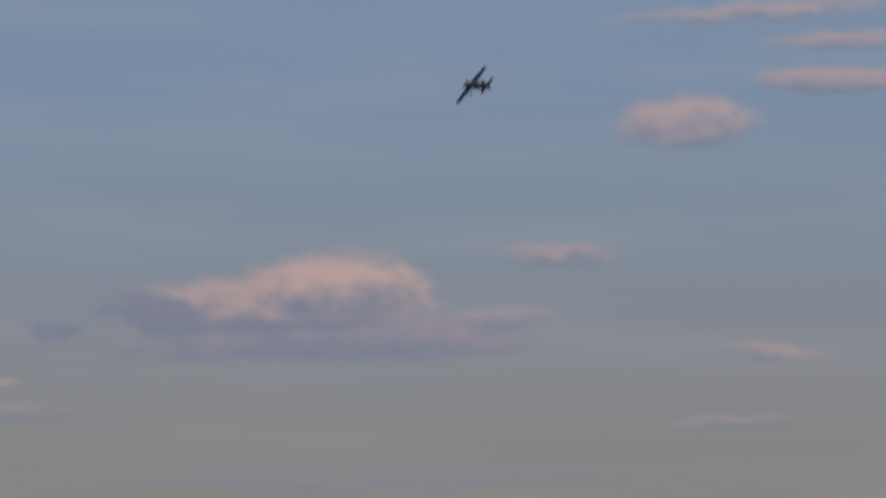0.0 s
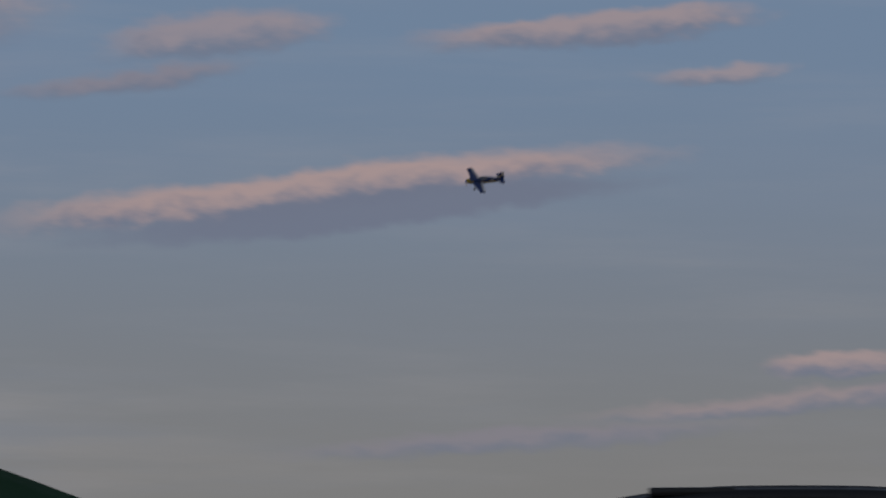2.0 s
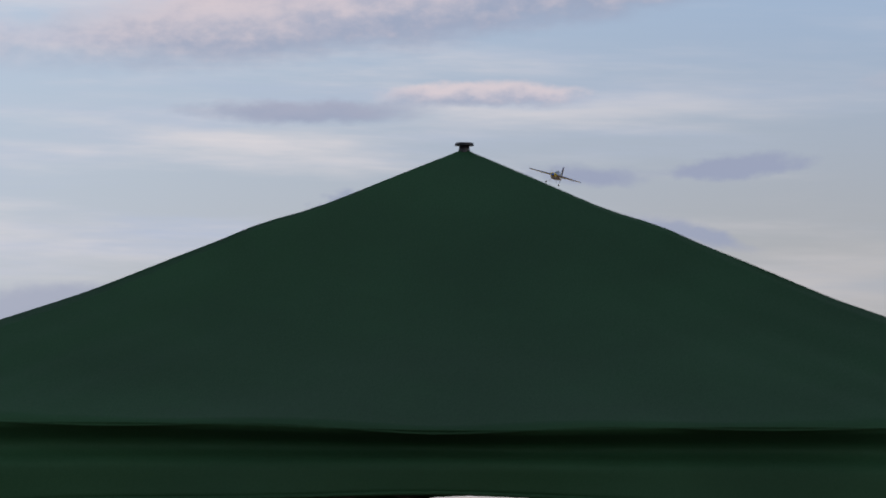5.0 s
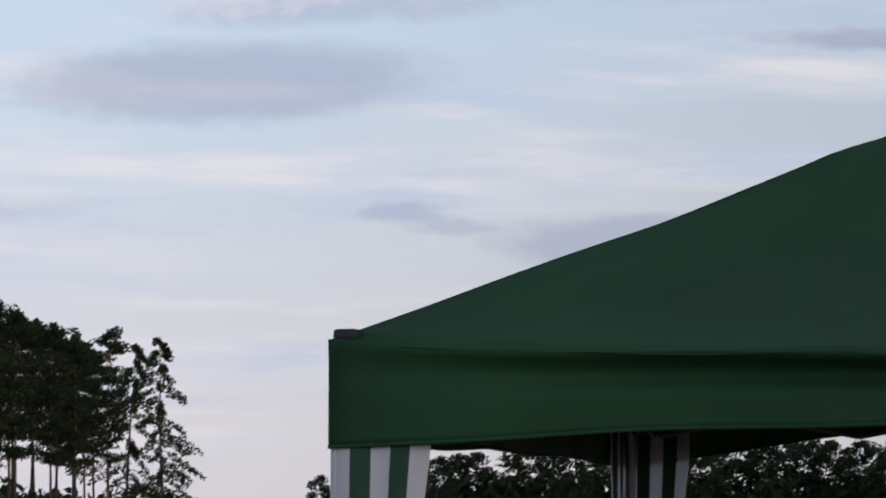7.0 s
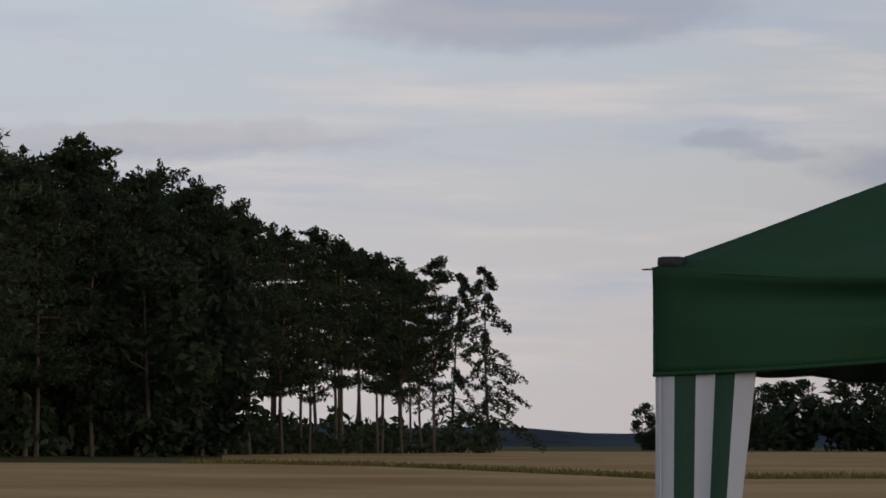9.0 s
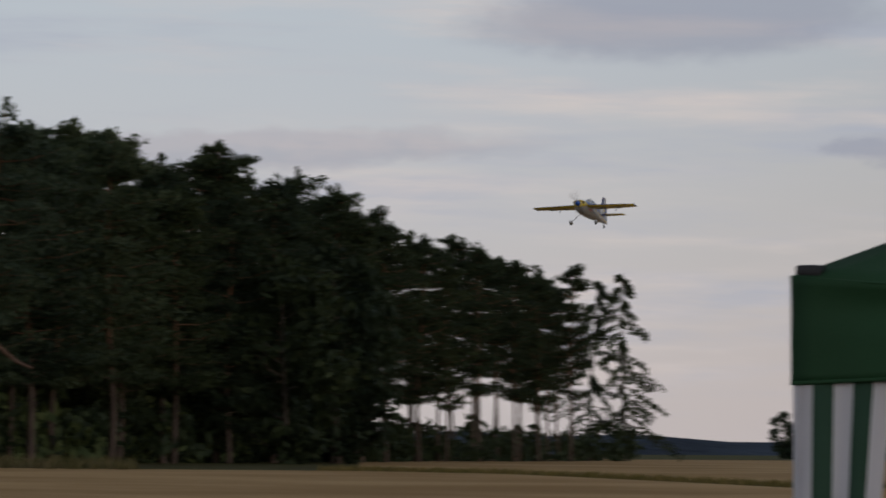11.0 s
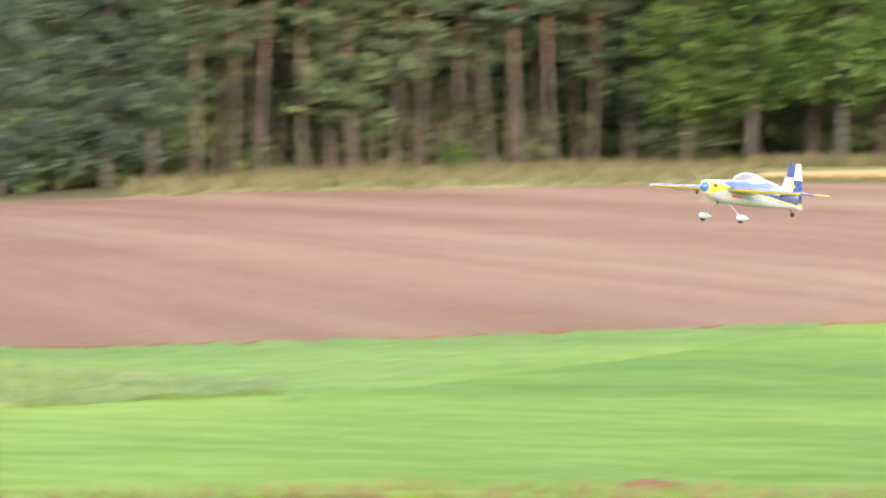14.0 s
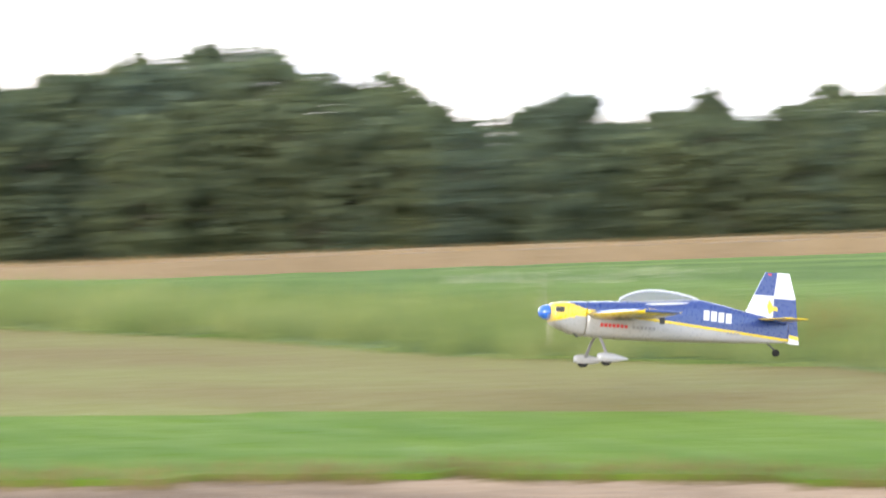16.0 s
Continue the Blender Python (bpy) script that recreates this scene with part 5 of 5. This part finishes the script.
        # undercarriage
        leg = part("gear_leg", loft([[Vector((x, y * w, z)) for x in (0.03, 0.014)] + [Vector((x, y * (w + 0.006), z)) for x in (0.014, 0.03)]
                                     for w, z in ((0.03, -0.118), (0.09, -0.15), (0.19, -0.238))]), M["p_gear"], plane, "thin grey landing gear leg")
        rings = []
        for k in range(11):
            u = k / 10
            x = 0.085 - 0.19 * u
            h = 0.028 * math.sin(math.pi * min(1, 0.06 + u * 0.94) ** 0.62) + 0.002
            rings.append([Vector((x, y * 0.2 + 0.6 * h * math.cos(t), -0.238 + h * math.sin(t) - 0.004)) for t in np.linspace(0, 6.2832, 15)[:-1]])
        spat = part("wheel_spat", loft(rings), M["p_shade_silver"], plane, "pale grey teardrop wheel spat", True)
        part("wheel", rod((0.03, y * 0.2 - 0.01, -0.257), (0.03, y * 0.2 + 0.01, -0.257), 0.03, sides=20), M["tyre"], spat, "black wheel")
        # side markings
        marks = [(-0.6 - 0.047 * k, 0.036, "p_white", 0.042 - 0.003 * k, 0.056) for k in range(4)]
        marks += [(0.03 - 0.024 * k, 0.017, "p_red", -0.055, 0.019) for k in range(7)] + [(-0.16 - 0.024 * k, 0.017, "p_gear", -0.057, 0.019) for k in range(6)]
        marks += [(-0.74 - 0.022 * k, 0.014, "p_gear", -0.05, 0.016) for k in range(4)]
        for x, wd, col, z, h in marks:
            half = float(np.interp(-x, [0, 0.3, 0.45, 0.58, 0.72, 0.89], [0.095, 0.098, 0.09, 0.078, 0.062, 0.042]))
            slope = math.atan2(0.25 if x < -0.4 else 0.0, 2.2) if x < -0.4 else 0.0
            part("lettering_bar", box((wd, 0.003, h), (x, y * (half + 0.0005), z), 0, Matrix.Rotation(y * slope, 4, "Z")), M[col], fus, "plain lettering bar")
    # fin and rudder
    fin = part("fin", plate([(-0.86, 0.07), (-0.912, 0.185), (-1.03, 0.185), (-1.03, 0.04)], 0, 0.012), M["p_white"], plane, "white lower fin")
    part("fin_top", plate([(-0.912, 0.185), (-0.975, 0.318), (-1.045, 0.318), (-1.03, 0.185)], 0, 0.0125), M["p_blue"], fin, "blue upper fin")
    rud = part("rudder", plate([(-1.034, 0.04), (-1.034, 0.17), (-1.165, 0.17), (-1.194, -0.075), (-1.13, -0.08), (-1.12, 0.03)], 0, 0.013), M["p_blue"], plane, "blue lower rudder")
    part("rudder_top", plate([(-1.034, 0.17), (-1.048, 0.318), (-1.12, 0.318), (-1.165, 0.17)], 0, 0.0135), M["p_white"], rud, "white upper rudder")
    part("rudder_stripe", plate([(-1.12, -0.028), (-1.19, -0.04), (-1.192, -0.06), (-1.12, -0.048)], 0, 0.0145), M["p_yellow"], rud)
    part("rudder_foot", plate([(-1.12, -0.05), (-1.192, -0.062), (-1.196, -0.085), (-1.12, -0.082)], 0, 0.015), M["p_white"], rud)
    part("fin_emblem", plate([(-1.0, 0.09), (-0.99, 0.13), (-1.005, 0.165), (-1.03, 0.12), (-1.05, 0.125), (-1.06, 0.1), (-1.03, 0.1), (-1.01, 0.075)], 0, 0.0155), M["p_yellow"], fin, "yellow emblem shape")
    part("fin_mark", box((0.02, 0.016, 0.011), (-1.0, 0, 0.305)), M["p_red"], fin, "small red mark")
    strut = part("tail_strut", rod((-1.0, 0, -0.085), (-1.06, 0, -0.13), 0.005), M["p_dark"], plane)
    part("tail_wheel", rod((-1.06, -0.008, -0.14), (-1.06, 0.008, -0.14), 0.021, sides=16), M["tyre"], strut, "small black tail wheel")
    return plane, prop


# ---- build ----
make_ground()
make_fields()
make_far_hills()
make_heap()
make_wood()
make_tent()
make_car()
plane, prop = make_plane()


def fly(x, y, z, head, pitch, bank):
    return pose(x, y, z, bank, -pitch, head + 90)


def motions():
    """The aeroplane's circuit, descent and landing; the propeller turns all the way."""
    walk(plane, [(t, fly(*p)) for t, *p in FLIGHT])
    walk(prop, [(k / 60, Matrix.Translation((0.33, 0, 0)) @ Matrix.Rotation(radians(88) * k, 4, "X")) for k in range(961)])


# seconds, place, heading to the left of north, pitch, bank
FLIGHT = [
    (0, 81.38, 111.12, 23.81, -2.3, 10.9, -52.9),
    (0.5, 80.83, 120.74, 25.34, 16.1, 8.4, -59.9),
    (0.7, 79.83, 125.05, 25.75, 23.5, 7.4, -62.7),
    (1, 80.38, 135.62, 26.63, 40.1, 1.6, -69.2),
    (1.2, 77.41, 137.63, 26.02, 50.8, -0.9, -66.3),
    (1.5, 72.81, 140.33, 24.91, 63.3, -5.2, -59.6),
    (2.2, 60.26, 144.50, 21.94, 94.8, -3.9, -39.0),
    (2.6, 53.55, 145.53, 20.80, 108.3, -3.8, -38.7),
    (3, 47.02, 143.81, 19.79, 122.3, -0.8, -37.0),
    (3.5, 41.06, 141.20, 18.84, 140.2, 1.4, -39.0),
    (3.7, 38.00, 138.00, 18.30, 146.0, 0.0, -35.0),
    (5.8, 24.50, 115.00, 11.50, 158.0, -3.0, -10.0),
    (7, 15.20, 102.00, 7.70, 160.0, -2.0, 0.0),
    (8.5, 4.90, 87.00, 5.10, 162.0, 2.0, 0.0),
    (9.7, 1.90, 76.00, 5.20, 163.0, 5.0, 1.0),
    (11, -1.09, 64.62, 5.44, 163.6, 6.4, 1.6),
    (11.5, -3.28, 59.14, 4.87, 162.5, 7.0, 2.7),
    (11.7, -4.06, 56.95, 4.66, 162.0, 7.3, 3.1),
    (12.2, -6.28, 51.32, 4.11, 162.7, 7.1, 4.7),
    (12.5, -7.68, 48.58, 3.70, 162.3, 6.0, 4.4),
    (12.8, -9.04, 45.26, 3.22, 162.2, 5.7, 4.5),
    (13.1, -10.57, 42.81, 2.70, 162.5, 5.8, 3.5),
    (13.5, -12.57, 39.04, 1.99, 163.9, 4.9, -0.2),
    (14, -14.94, 33.77, 1.31, 169.2, 5.4, -2.8),
    (14.5, -17.17, 28.31, 1.015, 172.6, 8.0, 1.5),
    (15, -18.67, 22.03, 0.98, 174.7, 9.4, 4.0),
    (15.5, -20.78, 16.51, 0.895, 172.5, 7.6, 4.7),
    (15.8, -21.41, 12.65, 0.715, 172.1, 5.8, 4.7),
    (16, -21.55, 10.01, 0.515, 174.1, 4.7, 4.7),
]
motions()
